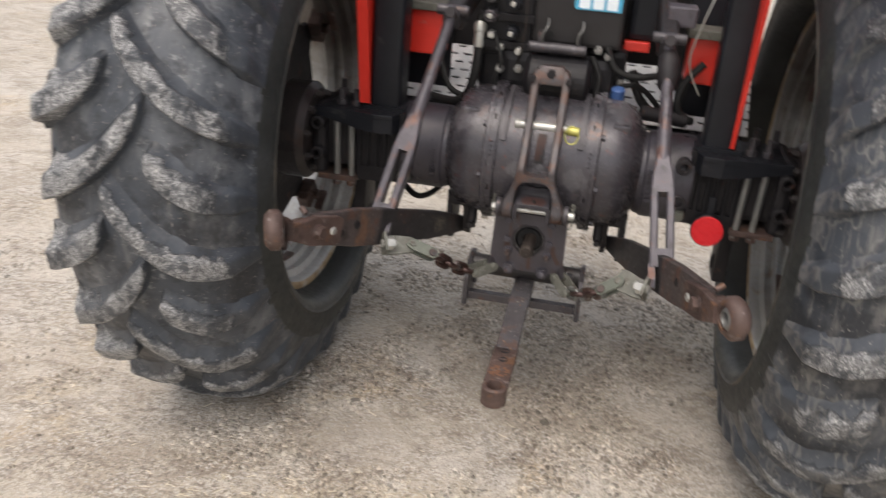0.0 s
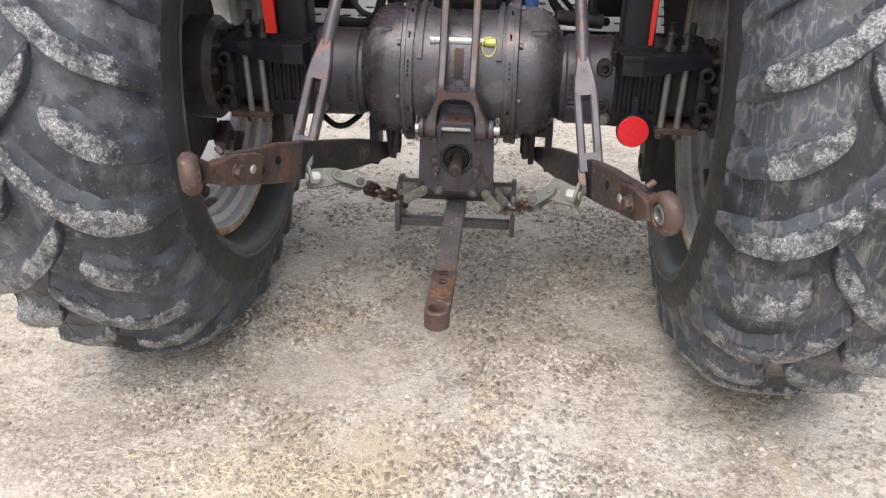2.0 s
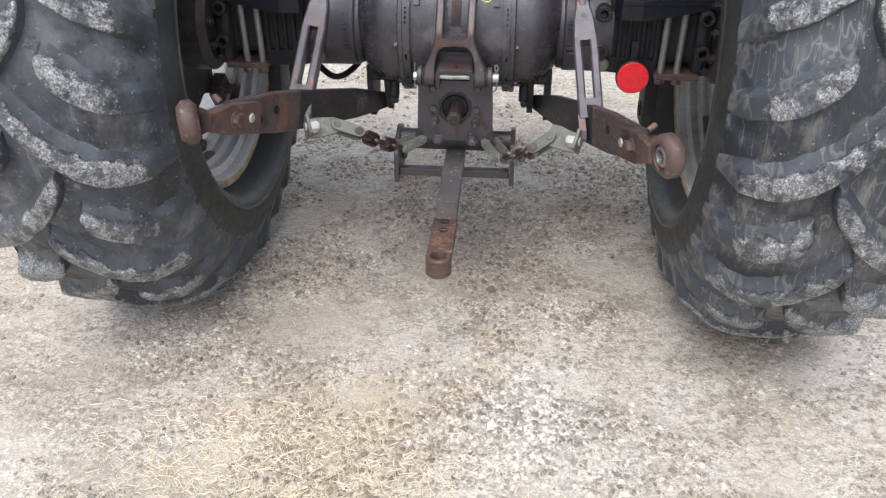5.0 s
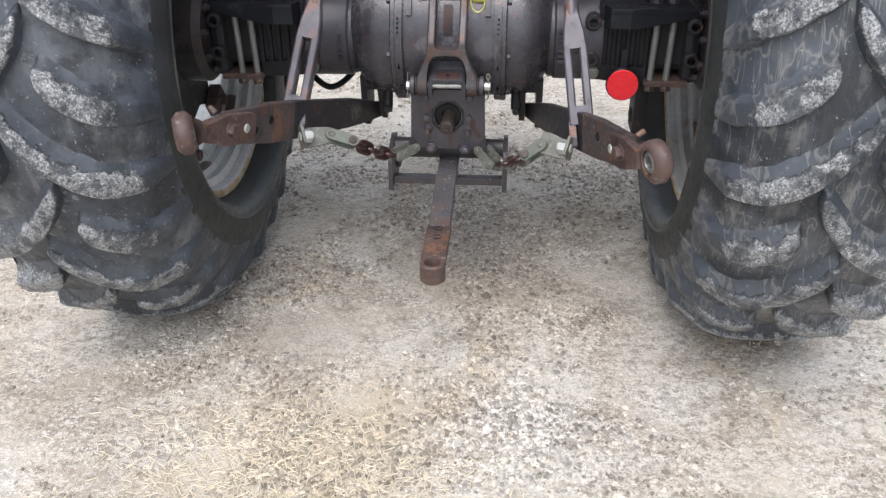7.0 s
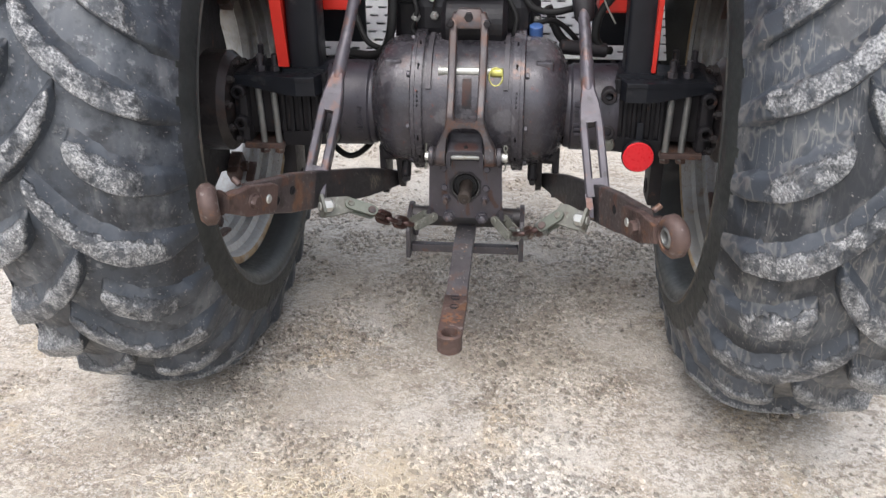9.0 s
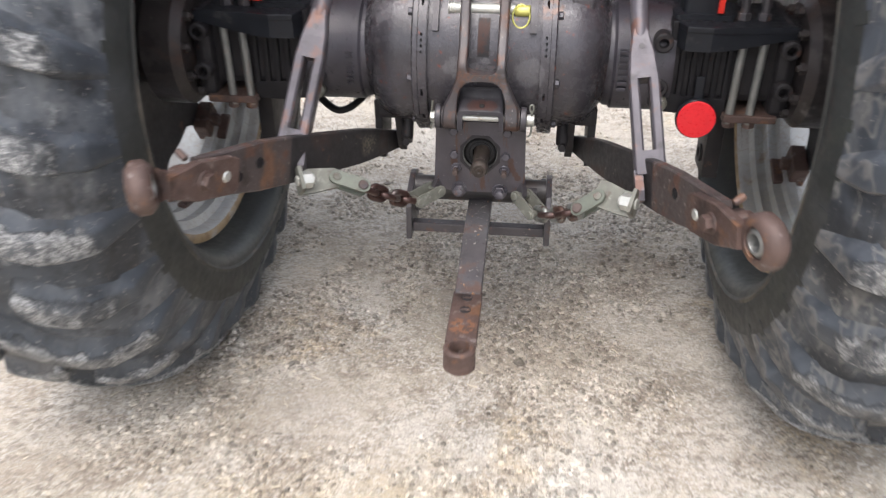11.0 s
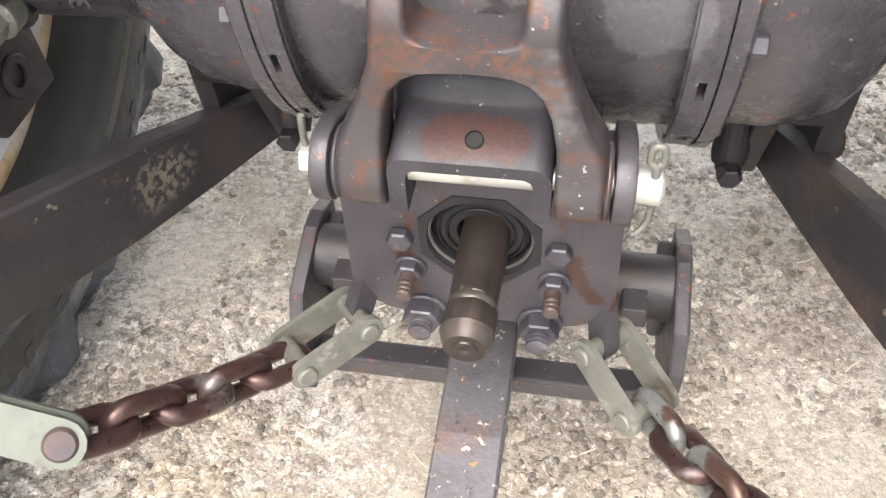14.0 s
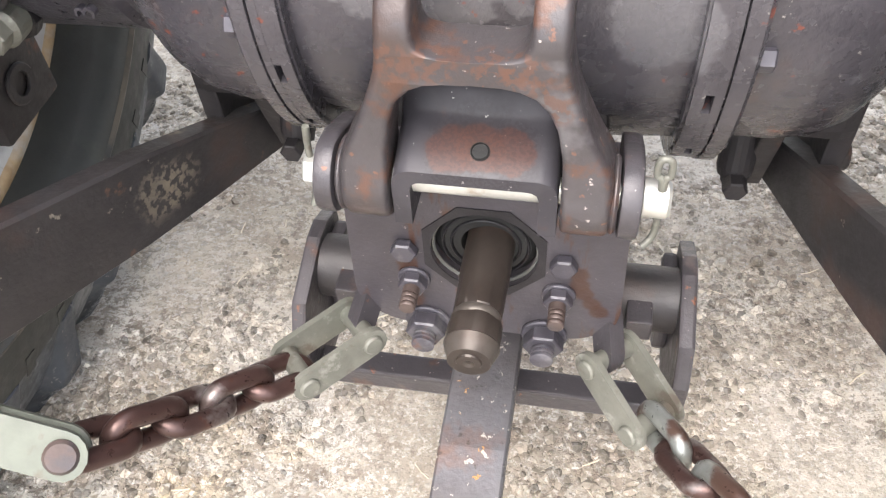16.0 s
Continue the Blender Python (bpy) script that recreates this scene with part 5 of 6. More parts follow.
for y, z in path_y:
    loops.append([(-0.0285, y, z - 0.012), (-0.0285, y, z + 0.010), (-0.0265, y, z + 0.012), (0.0265, y, z + 0.012), (0.0285, y, z + 0.010), (0.0285, y, z - 0.012)])
rings(bm, loops)
drawbar = part("drawbar", bm, DRAWBAR, tractor, "worn flat steel drawbar, paint gone to rust at the end")
bm = mesh()
box(bm, (-0.0315, -0.444, 0.412), (0.0315, -0.262, 0.434), 0.004)
bored(bm, (0, -0.466, 0.385), (0, -0.466, 0.437), 0.0320, 0.0205, chamfer=0.004)
part("drawbar_eye", bm, RUSTY, drawbar, "rusty drawbar end with a pin hole", 35)
for y in (-0.29, -0.335):
    bm = mesh()
    bored(bm, (0, y, 0.4335), (0, y, 0.4354), 0.0118, 0.0102, chamfer=0.0006)
    rod(bm, (0, y, 0.4341), (0, y, 0.4346), 0.0104, seg=20)
    part("drawbar_hole", bm, CAST_DARK, drawbar, "", 35)
    bm = mesh()
    box(bm, (-0.0095, y - 0.0028, 0.4340), (0.0095, y + 0.0028, 0.4362), 0.0008)
    part("hole_bridge", bm, RUSTY, drawbar)

# -- lower links, lift rods and check chains --
def bar_between(bm, a, b, section):
    """An upright flat bar: rows of (share of the way, half height, half width)."""
    a, b = Vector(a), Vector(b)
    d = (b - a).normalized()
    side = d.cross(Vector((0, 0, 1))).normalized()
    up = side.cross(d)
    loops_ = []
    for s, h, w in section:
        c = a + (b - a) * s
        e = 0.25 * w
        loops_.append([c + side * x + up * y for x, y in ((w, -h + e), (w, h - e), (w - e, h), (-w + e, h), (-w, h - e), (-w, -h + e), (-w + e, -h), (w - e, -h))])
    rings(bm, loops_)
    return side, up


def lower_link(front, ball, lift_share):
    front, ball = Vector(front), Vector(ball)
    bm_ = mesh()
    side, up = bar_between(bm_, front, ball, [(0, 0.022, 0.011), (0.04, 0.026, 0.011), (0.12, 0.034, 0.011), (0.22, 0.042, 0.011), (0.35, 0.045, 0.011), (0.55, 0.05, 0.011), (0.66, 0.05, 0.011), (0.78, 0.042, 0.011), (0.86, 0.036, 0.011)])
    bm_.faces.ensure_lookup_table()
    for f in bm_.faces:
        if (f.calc_center_median() - front).length > 0.58 * (ball - front).length:
            f.material_index = 1
    link = part("lower_link", bm_, [LINK, LINK_RUST], tractor, "flat steel lower link arm, raised, paint worn to rust")
    bm_ = mesh()
    d = (ball - front).normalized()
    off = side * (0.02 if side.x * ball.x < 0 else -0.02)
    bar_between(bm_, front + off, ball + off, [(0.76, 0.03, 0.008), (0.78, 0.036, 0.009), (0.88, 0.036, 0.009), (0.93, 0.026, 0.010), (0.965, 0.02, 0.011)])
    end = part("link_end", bm_, RUSTY, link, "rusty telescopic link end")
    bm_ = mesh()
    axis = Vector((0.93, 0.35, 0.05)).normalized()
    c = ball
    bored(bm_, c - axis * 0.021, c + axis * 0.021, 0.047, 0.026, chamfer=0.012)
    part("ball_socket", bm_, RUSTY, link, "rusty round ball socket", 50)
    bm_ = mesh()
    bored(bm_, c - axis * 0.02, c + axis * 0.02, 0.0265, 0.0145, chamfer=0.007)
    part("ball", bm_, STUD, link, "worn steel ball with a pin hole", 60)
    for s_, r_, mt in ((0.865, 0.021, RUSTY), (0.80, 0.012, ZINC)):
        bm_ = mesh()
        p = front + (ball - front) * s_
        rod(bm_, p - side * 0.032, p + side * 0.032, r_, chamfer=0.004)
        if mt is RUSTY:
            hexagon(bm_, p - side * 0.045, p + side * 0.045, 0.016)
        part("link_bolt", bm_, mt, link, "", 40)
    for s_ in (0.665, 0.735):
        bm_ = mesh()
        p = front + (ball - front) * s_ + up * (0.008 if s_ < 0.7 else -0.012)
        bored(bm_, p - side * 0.0119, p + side * 0.0119, 0.0115, 0.0085, chamfer=0.0008)
        rod(bm_, p - side * 0.0112, p + side * 0.0112, 0.0088, seg=20)
        part("link_hole", bm_, GRIME, link, "", 40)
    bm_ = mesh()
    turned(bm_, ball - d * 0.075, ball - d * 0.034, [(0, 0.014), (0.3, 0.022), (0.8, 0.026), (1, 0.030)], 20)
    part("socket_neck", bm_, RUSTY, link, "", 40)
    bm_ = mesh()
    p = front + d * 0.885 * (ball - front).length + up * 0.036
    rod(bm_, p, p + up * 0.012 + side * 0.02 * (1 if side.x * ball.x > 0 else -1), 0.007, chamfer=0.002)
    part("latch_peg", bm_, RUSTY, link)
    return front + (ball - front) * lift_share, side, d, up, link


def lift_rod(low, slot_low, slot_top, top):
    """A lift rod: a fork over the link, a slotted flat piece and a round rod above."""
    low, a, b, top = Vector(low), Vector(slot_low), Vector(slot_top), Vector(top)
    d = (b - a).normalized()
    back = Vector((0, -1, 0))
    wide = d.cross(back).normalized()
    deep = wide.cross(d)
    bm_ = mesh()

    def block(p, q, w0, w1, e0, e1, shift=0.0):
        lp = []
        for c, w, e in ((p, w0, e0), (q, w1, e1)):
            c = c + wide * shift
            k = 0.004
            lp.append([c + wide * x + deep * y for x, y in ((w, -e + k), (w, e - k), (w - k, e), (-w + k, e), (-w, e - k), (-w, -e + k), (-w + k, -e), (w - k, -e))])
        rings(bm_, lp)
    block(b + d * 0.008, b + d * 0.055, 0.031, 0.027, 0.026, 0.023)
    block(b + d * 0.0551, b + d * 0.115, 0.027, 0.016, 0.023, 0.016)
    rod_ = part("lift_rod", bm_, ROD, tractor, "grey slotted lift rod with rust showing through")
    for sh in (-0.0205, 0.0205):
        bm_ = mesh()
        block(a - d * 0.045, b + d * 0.012, 0.0105, 0.0105, 0.026, 0.026, sh)
        part("slot_leg", bm_, ROD, rod_)
    bm_ = mesh()
    block(a - d * 0.05, a - d * 0.002, 0.0308, 0.0308, 0.0258, 0.0258)
    part("slot_foot", bm_, ROD, rod_)
    for sh in (-0.0245, 0.0245):
        p0 = a - d * 0.04 + wide * sh
        p1 = low + wide * sh
        lp = []
        for c, w, e in ((p0, 0.0085, 0.02), (p0 + (p1 - p0) * 0.5, 0.0085, 0.026), (p1, 0.0085, 0.026), (p1 - d * 0.02, 0.0085, 0.018)):
            lp.append([c + wide * x + deep * y for x, y in ((w, -e), (w, e), (-w, e), (-w, -e))])
        bm_ = mesh()
        rings(bm_, lp)
        part("fork_arm", bm_, ROD, rod_)
    bm_ = mesh()
    p = b + d * 0.10
    turned(bm_, p, top, [(0, 0.019), (0.25, 0.0185), (0.27, 0.0165), (0.9, 0.0155), (0.92, 0.019), (1, 0.019)], 20)
    part("rod_shank", bm_, ROD, rod_, "", 40)
    bm_ = mesh()
    q = b + d * 0.075
    rod(bm_, q - deep * 0.022, q + deep * 0.022, 0.006)
    part("rod_rivet", bm_, CAST_WORN, rod_)
    bm_ = mesh()
    bar_between(bm_, top + Vector((0, -0.02, -0.03)), top + Vector((0.02 * (1 if top.x < 0 else -1), 0.4, 0.09)), [(0, 0.02, 0.024), (0.08, 0.036, 0.026), (0.6, 0.045, 0.022), (1, 0.05, 0.022)])
    part("lift_arm", bm_, CAST_DARK, tractor, "dark lift arm above the axle")
    bm_ = mesh()
    rod(bm_, top + Vector((-0.045, 0, 0)), top + Vector((0.045, 0, 0)), 0.015, chamfer=0.002)
    hexagon(bm_, top + Vector((0, -0.02, 0.0)), top + Vector((0, -0.045, 0.0)), 0.017)
    part("arm_bolt", bm_, CAST_WORN, rod_, "", 40)
    return d, wide, deep


def oval_link(bm_, c, d, n, length, width, r):
    """One chain link: d along it, n across its opening."""
    d, n = d.normalized(), n.normalized()
    half, rad = (length - width) / 2, width / 2 - r
    pts = []
    for i in range(9):
        t = -math.pi / 2 + math.pi * i / 8
        pts.append(c + d * (half + rad * math.cos(t)) + n * rad * math.sin(t))
    for i in range(9):
        t = math.pi / 2 + math.pi * i / 8
        pts.append(c + d * (-half + rad * math.cos(t)) + n * rad * math.sin(t))
    sweep(bm_, pts, r, closed=True)


def strap(bm_, a, b, n, w, t, over=0.0):
    """A flat strap with round ends between two pins; n is the pins' line."""
    a, b, n = Vector(a), Vector(b), Vector(n).normalized()
    d = (b - a).normalized()
    e = n.cross(d)
    out = []
    for i in range(9):
        q = -math.pi / 2 + math.pi * i / 8
        out.append(b + (d * math.cos(q) + e * math.sin(q)) * w)
    for i in range(9):
        q = math.pi / 2 + math.pi * i / 8
        out.append(a + (d * math.cos(q) + e * math.sin(q)) * w)
    rings(bm_, [[p - n * t * 0.5 for p in out], [p + n * t * 0.5 for p in out]])


def check_chain(ear, plate_end, shackle, arm, nut, mid_drop, count):
    ear, plate_end, shackle, arm, nut = Vector(ear), Vector(plate_end), Vector(shackle), Vector(arm), Vector(nut)
    s = 1 if ear.x > 0 else -1
    d = (plate_end - ear).normalized()
    n = Vector((s * 0.65, 0.745, -0.16))
    n = (n - d * n.dot(d)).normalized()
    # bracket bolted to the link
    face = Vector((0, -0.75, 0.66))
    ua = (arm - nut).normalized()
    face = (face - ua * face.dot(ua)).normalized()
    va = face.cross(ua) * (1 if face.cross(ua).z > 0 else -1)
    n_a = (arm - nut).length
    org = nut - face * 0.016
    lobe = 0.014 if s > 0 else 0.0
    out_ = [(-0.02, -0.026), (-0.02, 0.026), (0.01, 0.028), (n_a - lobe, 0.024 + lobe), (n_a + lobe * 0.6, 0.024 + lobe), (n_a + 0.012, 0.017), (n_a + 0.017, 0.004), (n_a + 0.014, -0.011), (n_a, -0.02), (0.01, -0.026)]
    bm_ = mesh()
    rings(bm_, [[org + ua * u_ + va * v_ + face * t_ for u_, v_ in out_] for t_ in (-0.004, 0.004)])
    lip = [(-0.018, -0.026), (-0.026, -0.026), (-0.026, 0.026), (-0.018, 0.026)]
    rings(bm_, [[org + ua * u_ + va * v_ + face * t_ for u_, v_ in lip] for t_ in (-0.004, 0.036)])
    shk = part("chain_bracket", bm_, PASSIVATED, tractor, "pale plated bracket holding the check chain to the link")
    bm_ = mesh()
    hexagon(bm_, nut - ua * 0.019, nut + ua * 0.004, 0.0185)
    rod(bm_, nut - ua * 0.03, nut + ua * 0.01, 0.0115, chamfer=0.002)
    part("bracket_bolt", bm_, ZINC, shk, "bright bolt and nut through the link", 30)
    arm_c = org + ua * n_a
    for q in (-0.0105, 0.0105):
        bm_ = mesh()
        strap(bm_, arm_c + face * q, shackle + face * q, face, 0.0162, 0.006)
        part("shackle_strap", bm_, GREENISH, shk, "dull green plated shackle strap", 40)
    bm_ = mesh()
    rod(bm_, arm_c - face * 0.016, arm_c + face * 0.017, 0.0095, chamfer=0.002)
    part("shackle_pin", bm_, PASSIVATED, shk, "", 40)
    bm_ = mesh()
    rod(bm_, shackle - face * 0.016, shackle + face * 0.0175, 0.0112, chamfer=0.002)
    part("shackle_pin", bm_, THREAD, shk, "rusty shackle pin", 40)
    # plates at the frame
    for q in (0.0, 0.044):
        bm_ = mesh()
        strap(bm_, ear + n * q, plate_end + n * q, n, 0.0135, 0.006)
        part("chain_plate", bm_, PASSIVATED, shk, "plated flat chain plate", 40)
    for p in (ear, plate_end):
        bm_ = mesh()
        rod(bm_, p - n * 0.007, p + n * 0.051, 0.0085, chamfer=0.0015)
        part("plate_pin", bm_, PASSIVATED, shk, "", 40)
    # chain
    a, b = plate_end + n * 0.022, shackle
    pts = [a.lerp(b, t) - Vector((0, 0, mid_drop * 4 * t * (1 - t))) for t in np.linspace(0, 1, 60)]
    total = sum((q - p).length for p, q in zip(pts, pts[1:]))
    pitch = total / count

    def along(x):
        for p, q in zip(pts, pts[1:]):
            m_ = (q - p).length
            if x <= m_:
                return p.lerp(q, x / m_)
            x -= m_
        return pts[-1]
    for k in range(count):
        p, q = along(pitch * k), along(pitch * (k + 1))
        dd = (q - p).normalized()
        across = dd.cross(Vector((s * 0.41, 0.44, -0.81))).normalized()
        tilt = radians(42 if k % 2 == 0 else -48)
        nn = Matrix.Rotation(tilt, 3, dd) @ across
        bm_ = mesh()
        oval_link(bm_, (p + q) / 2, dd, nn, pitch + 0.0290, 0.0410, 0.0077)
        if s > 0 and k % 2 == 0:
            part("chain_link", bm_, CHAIN_PLATED, shk, "plated chain link turning to rust", 80)
        else:
            part("chain_link", bm_, CHAIN, shk, "brown worn chain link", 80)
    return shk


p, side, d, up, link = lower_link((-0.227, 0.235, 0.568), (-0.517, -0.60, 0.818), 0.52)
lift_rod((-0.390, -0.185, 0.680), (-0.386, -0.135, 0.738), (-0.363, -0.066, 0.862), (-0.293, 0.14, 1.232))
p, side, d, up, link = lower_link((0.232, 0.235, 0.574), (0.488, -0.60, 0.780), 0.52)
lift_rod((0.368, -0.195, 0.660), (0.358, -0.148, 0.728), (0.342, -0.069, 0.843), (0.302, 0.16, 1.215))
bm = mesh()
turned(bm, (0.316, 0.10, 1.085), (0.306, 0.145, 1.185), [(0, 0.017), (0.1, 0.026), (0.45, 0.03), (0.8, 0.028), (0.9, 0.022), (1, 0.018)], 20)
part("levelling_nut", bm, CAST_DARK, tractor, "dark levelling nut on a lift rod", 40)
check_chain((-0.089, -0.005, 0.541), (-0.132, -0.046, 0.531), (-0.241, -0.174, 0.626), (-0.290, -0.184, 0.655), (-0.342, -0.217, 0.660), 0.006, 5)
check_chain((0.088, 0.000, 0.534), (0.124, -0.040, 0.510), (0.226, -0.176, 0.598), (0.260, -0.190, 0.642), (0.312, -0.217, 0.645), 0.008, 5)
for s, z in ((-1, 0.541), (1, 0.534)):
    bm = mesh()
    n = Vector((s * 0.65, 0.745, -0.16)).normalized()
    mid = Vector((s * 0.0885, -0.002, z)) + n * 0.022
    strap(bm, mid, Vector((s * 0.096, 0.05, 0.556)), n, 0.0115, 0.016)
    part("chain_ear", bm, CAST_WORN, pto, "rounded lug that holds the chain plates", 40)

# -- reflector --
bm = mesh()
rod(bm, (0.493, 0.106, 0.703), (0.493, 0.122, 0.703), 0.047, seg=48, chamfer=0.002)
cup = part("reflector", bm, BLACK, tractor, "black backing of a round reflector", 40)
bm = mesh()
turned(bm, (0.493, 0.1065, 0.703), (0.493, 0.101, 0.703), [(0, 0.0445), (0.7, 0.044), (1, 0.0425)], 48)
part("lens", bm, RED_LENS, cup, "round red plastic reflector", 30)
bm = mesh()
box(bm, (0.483, 0.121, 0.69), (0.503, 0.127, 0.80), 0.002)
part("reflector_bracket", bm, BLACK, cup)

# -- hydraulics, console and hoses above the axle --
below_deck = set(tractor.children)
bm = mesh()
box(bm, (-0.085, 0.30, 1.175), (0.175, 0.52, 1.46), 0.012)
console = part("control_console", bm, CONSOLE, tractor, "dark grey steel console")
for x in (-0.03,):
    bm = mesh()
    rod(bm, (x, 0.301, 1.205), (x, 0.296, 1.205), 0.011)
    part("console_plug", bm, HOSE, console)
bm = mesh()
plate(bm, rounded(0.097, 1.33, 0.134, 0.095, 0.006), "y", 0.2955, 0.2985, 0)
label = part("console_label", bm, STICKER, console, "blue printed label with white picture fields")
bm = mesh()
for k in range(3):
    plate(bm, rounded(0.058 + 0.039 * k, 1.306, 0.031, 0.038, 0.004), "y", 0.2935, 0.2953, 0)
part("label_fields", bm, STICKER_INK, label)
bm = mesh()
rod(bm, (-0.085, 0.25, 1.172), (0.082, 0.25, 1.172), 0.0165, chamfer=0.003)
for s in (-1, 1):
    box(bm, (s * 0.055 - 0.004, 0.24, 1.165), (s * 0.055 + 0.004, 0.31, 1.215), 0.002)
part("cross_roller", bm, CAST_WORN, console, "grey cross shaft", 40)
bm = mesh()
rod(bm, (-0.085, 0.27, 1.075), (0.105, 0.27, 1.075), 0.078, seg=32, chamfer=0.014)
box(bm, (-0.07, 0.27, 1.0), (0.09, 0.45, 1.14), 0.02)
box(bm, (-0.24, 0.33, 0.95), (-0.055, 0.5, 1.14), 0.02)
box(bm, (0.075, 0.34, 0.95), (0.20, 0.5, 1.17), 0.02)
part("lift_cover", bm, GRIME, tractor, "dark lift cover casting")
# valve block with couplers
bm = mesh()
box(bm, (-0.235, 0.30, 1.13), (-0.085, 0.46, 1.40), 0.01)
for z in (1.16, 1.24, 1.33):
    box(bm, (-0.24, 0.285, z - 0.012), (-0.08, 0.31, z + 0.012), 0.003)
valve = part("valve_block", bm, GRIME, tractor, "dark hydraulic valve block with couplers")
for x, z in ((-0.205, 1.30), (-0.205, 1.245), (-0.14, 1.285), (-0.14, 1.20)):
    bm = mesh()
    hexagon(bm, (x, 0.30, z), (x, 0.255, z), 0.021)
    bored(bm, (x, 0.262, z), (x, 0.235, z), 0.017, 0.010)
    coupler = part("coupler", bm, BLACK if x > -0.18 else CAST_WORN, valve, "hydraulic quick coupler", 40)
    bm = mesh()
    rod(bm, (x, 0.25, z), (x, 0.232, z), 0.008, chamfer=0.003)
    part("coupler_tip", bm, ZINC, coupler, "", 40)
for x, z in ((-0.17, 1.155), (-0.115, 1.15), (-0.20, 1.19)):
    bm = mesh()
    rod(bm, (x, 0.30, z), (x, 0.255, z), 0.011, chamfer=0.003)
    part("fitting", bm, ZINC, valve, "bright hose fitting", 40)


def hose(pts, r, mat=HOSE, name="hose", label_="black hydraulic hose"):
    bm_ = mesh()
    sweep(bm_, smooth_path(pts, 7), r)
    return part(name, bm_, mat, tractor, label_, 60)


hose([(-0.235, 0.29, 1.24), (-0.235, 0.27, 1.12), (-0.245, 0.27, 1.04), (-0.275, 0.29, 0.985), (-0.33, 0.33, 0.965), (-0.42, 0.40, 0.96)], 0.014)
hose([(-0.40, 0.45, 1.16), (-0.37, 0.40, 1.07), (-0.33, 0.36, 1.0), (-0.27, 0.34, 0.98)], 0.009)
hose([(0.22, 0.32, 1.12), (0.26, 0.33, 1.03), (0.33, 0.36, 0.985), (0.42, 0.42, 0.97)], 0.013)
hose([(0.42, 0.34, 1.16), (0.375, 0.33, 1.10), (0.365, 0.33, 1.03), (0.40, 0.34, 0.98)], 0.012)
hose([(0.18, 0.30, 1.07), (0.24, 0.31, 1.08), (0.30, 0.34, 1.03), (0.36, 0.4, 0.94)], 0.008)
hose([(-0.30, 0.42, 0.72), (-0.345, 0.36, 0.66), (-0.40, 0.33, 0.635), (-0.46, 0.36, 0.66), (-0.52, 0.40, 0.72)], 0.010)
hose([(-0.11, 0.26, 1.4), (-0.10, 0.25, 1.25), (-0.105, 0.25, 1.16), (-0.12, 0.28, 1.10)], 0.0025, BARE, "cable", "thin bare control cable")
hose([(0.44, 0.30, 1.45), (0.38, 0.27, 1.24), (0.375, 0.27, 1.16), (0.415, 0.28, 1.08)], 0.0025, ZINC, "cable", "thin bright control cable")
hose([(-0.045, 0.245, 1.185), (-0.046, 0.235, 1.21), (-0.035, 0.24, 1.235), (-0.037, 0.28, 1.25)], 0.0032, STUD, "return_spring", "thin steel return spring")
hose([(0.055, 0.245, 1.185), (0.054, 0.235, 1.21), (0.065, 0.24, 1.235), (0.063, 0.28, 1.25)], 0.0032, STUD, "return_spring", "thin steel return spring")
hose([(-0.19, 0.262, 1.20), (-0.16, 0.245, 1.12), (-0.175, 0.25, 1.06), (-0.13, 0.26, 1.02)], 0.006)
hose([(0.10, 0.26, 1.16), (0.13, 0.25, 1.10), (0.125, 0.25, 1.04), (0.16, 0.27, 1.0)], 0.007)
hose([(0.14, 0.28, 1.19), (0.17, 0.27, 1.13), (0.23, 0.28, 1.11), (0.30, 0.30, 1.12)], 0.010)
for x, y, z in ((-0.165, 0.25, 1.095), (-0.11, 0.255, 1.10), (0.115, 0.27, 1.175), (0.145, 0.27, 1.16), (0.19, 0.34, 1.075), (-0.195, 0.30, 1.02)):
    bm = mesh()
    hexagon(bm, (x, y + 0.06, z), (x, y, z), 0.013)
    rod(bm, (x, y + 0.002, z), (x, y - 0.012, z), 0.007, chamfer=0.002)
    part("hose_union", bm, STUD, tractor, "dull plated hydraulic union", 40)
# the hydraulics, from the console to the unions, hang on one carrier and sit 33 mm lower
for ob in set(tractor.children) - below_deck:
    ob.matrix_basis = Matrix.Translation((0, 0, -0.033)) @ ob.matrix_basis
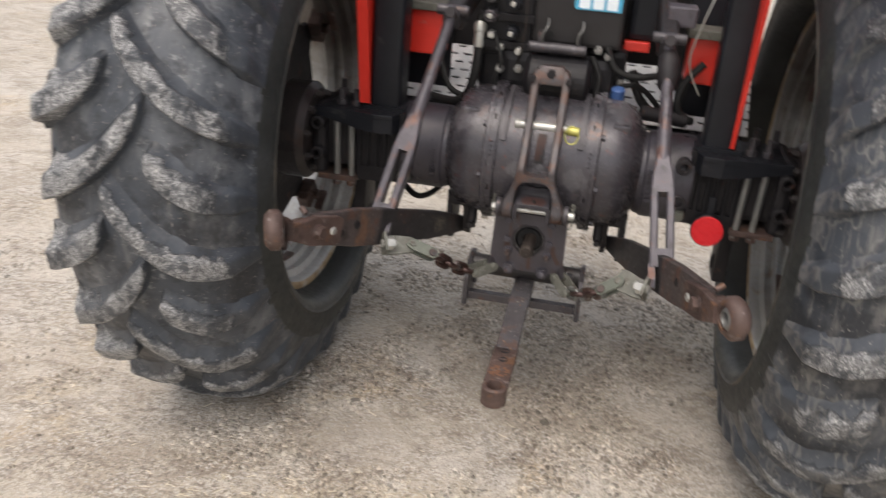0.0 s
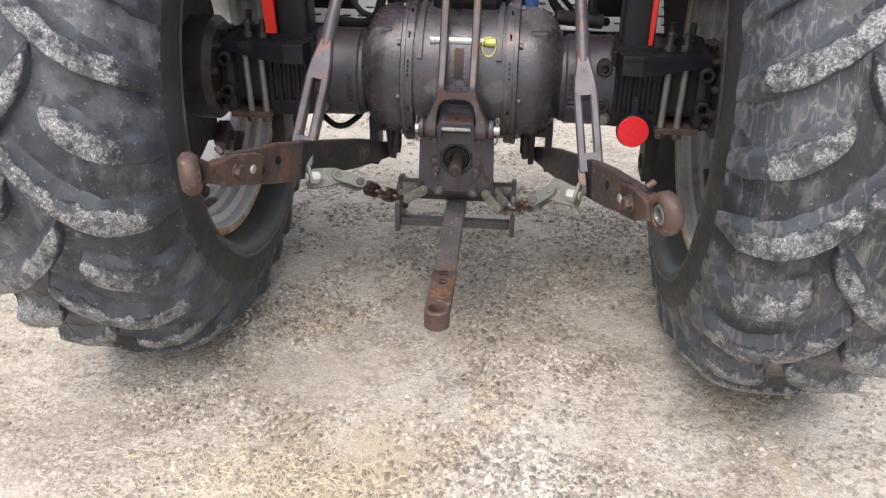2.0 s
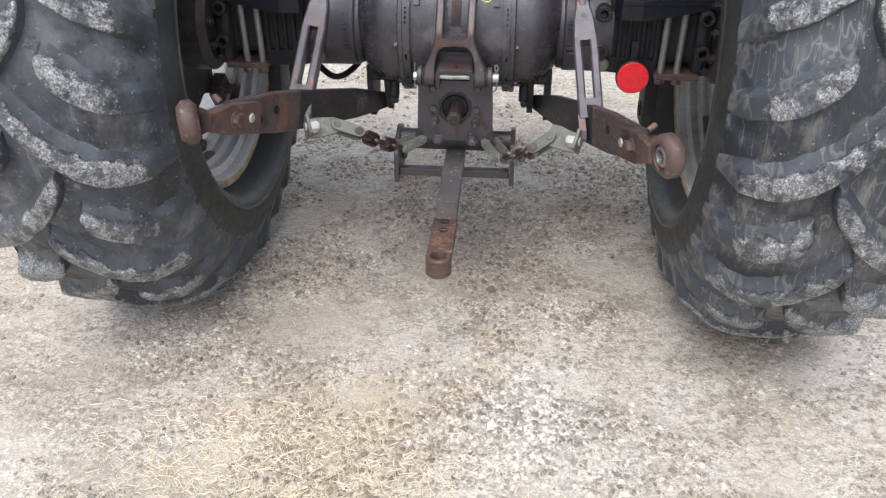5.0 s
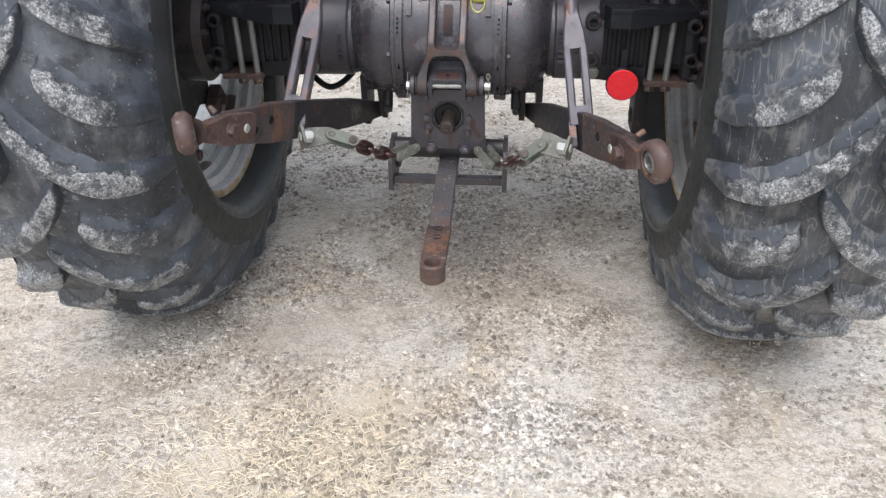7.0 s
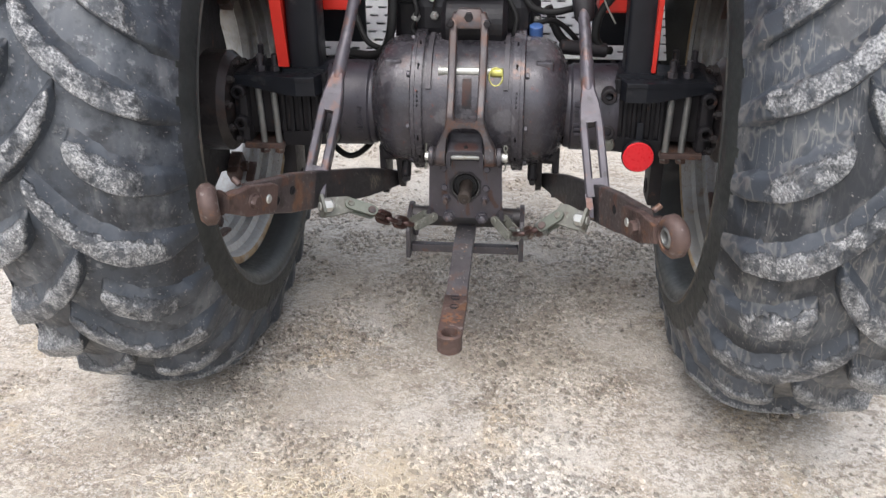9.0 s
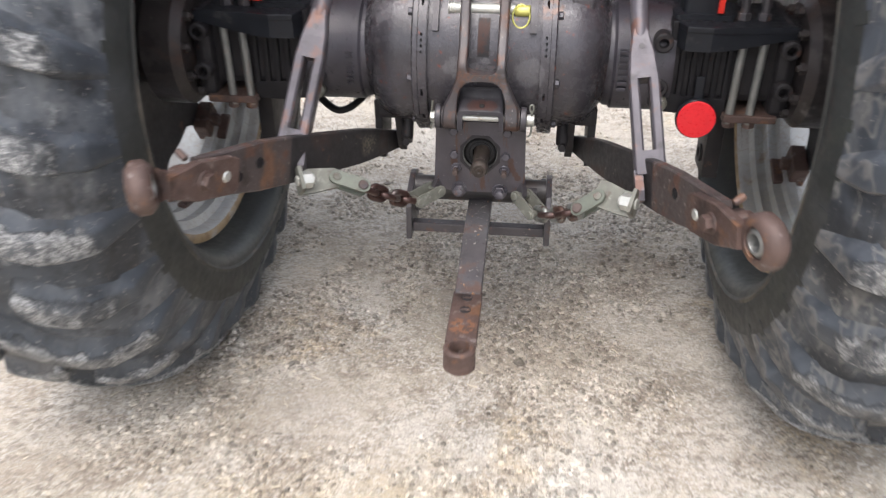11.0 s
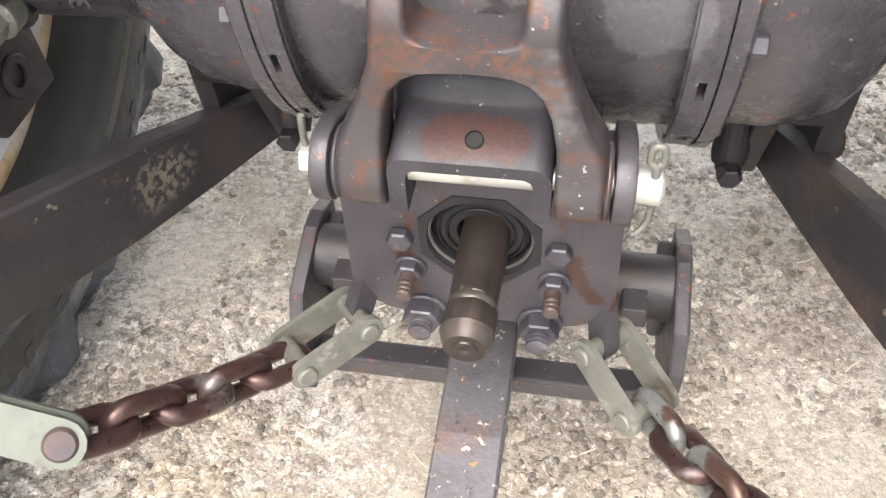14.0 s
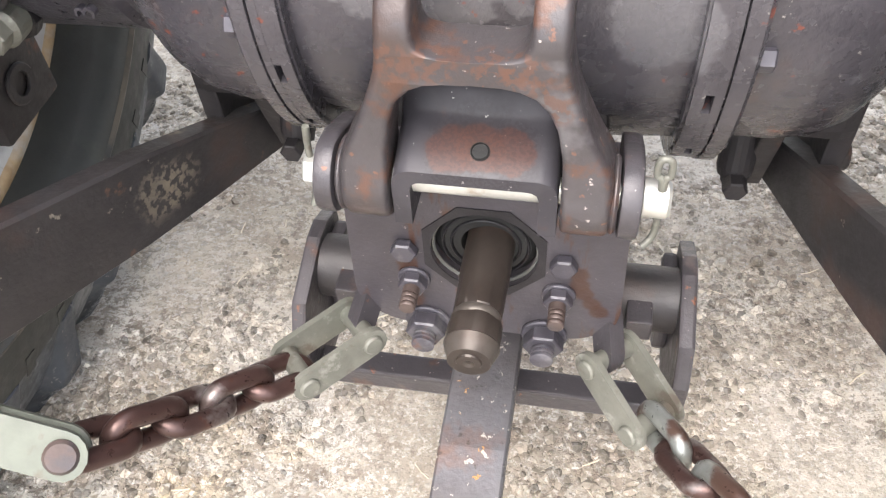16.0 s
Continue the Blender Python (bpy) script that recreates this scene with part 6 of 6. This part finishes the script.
# filler and blue cap on the right of the drum
bm = mesh()
rod(bm, (0.188, 0.30, 0.97), (0.188, 0.28, 1.04), 0.02, chamfer=0.003)
part("breather_cap", bm, BLUE_CAP, tractor, "blue plastic breather cap", 40)
bm = mesh()
rod(bm, (0.26, 0.32, 0.97), (0.40, 0.34, 0.955), 0.022, chamfer=0.004)
part("filler_neck", bm, CAST_DARK, tractor, "dark filler neck", 40)
bm = mesh()
box(bm, (0.19, 0.42, 1.16), (0.31, 0.60, 1.5), 0.02)
part("side_tank", bm, BLACK, tractor, "dark blue black tank")
bm = mesh()
box(bm, (0.185, 0.40, 1.13), (0.26, 0.44, 1.16), 0.004)
part("tank_strap", bm, RED, tractor, "red painted strap")
bm = mesh()
box(bm, (0.29, 0.24, 1.235), (0.37, 0.34, 1.29), 0.006)
part("arm_block", bm, ROD, tractor, "grey block at the lift arm")

# -- slotted steps --
for s in (-1, 1):
    tilt = pose(0, 0.60, 0.865, 42, 0, 0)
    x0, x1 = 0.19, 0.62
    bm = mesh()
    pitch, rows_ = 0.034, 8
    for r in range(rows_ + 1):
        v = pitch * r
        box(bm, (min(s * x0, s * x1), v, 0), (max(s * x0, s * x1), v + 0.0255, 0.005), 0, tilt)
        if r == rows_:
            break
        for c in range(9):
            x = x0 + 0.006 + (x1 - x0) * (c + (0.5 if r % 2 else 0.0)) / 8.5
            if x < x1 - 0.012:
                box(bm, (s * x - 0.011, v + 0.0255, 0), (s * x + 0.011, v + pitch, 0.005), 0, tilt)
    step = part("step_plate", bm, STEP, tractor, "pale slotted metal step plate")
    bm = mesh()
    box(bm, (min(s * 0.2, s * 0.61), 0.01, -0.05), (max(s * 0.2, s * 0.61), 0.29, -0.035), 0.003, tilt)
    part("step_support", bm, BLACK, step)
bm = mesh()
turned(bm, (-0.237, 0.285, 1.19), (-0.236, 0.272, 1.115), [(0, 0.012), (0.1, 0.018), (0.4, 0.018), (0.42, 0.015), (0.9, 0.016), (1, 0.014)], 16)
part("hose_ferrule", bm, ZINC, tractor, "bright crimped hose ferrule", 40)
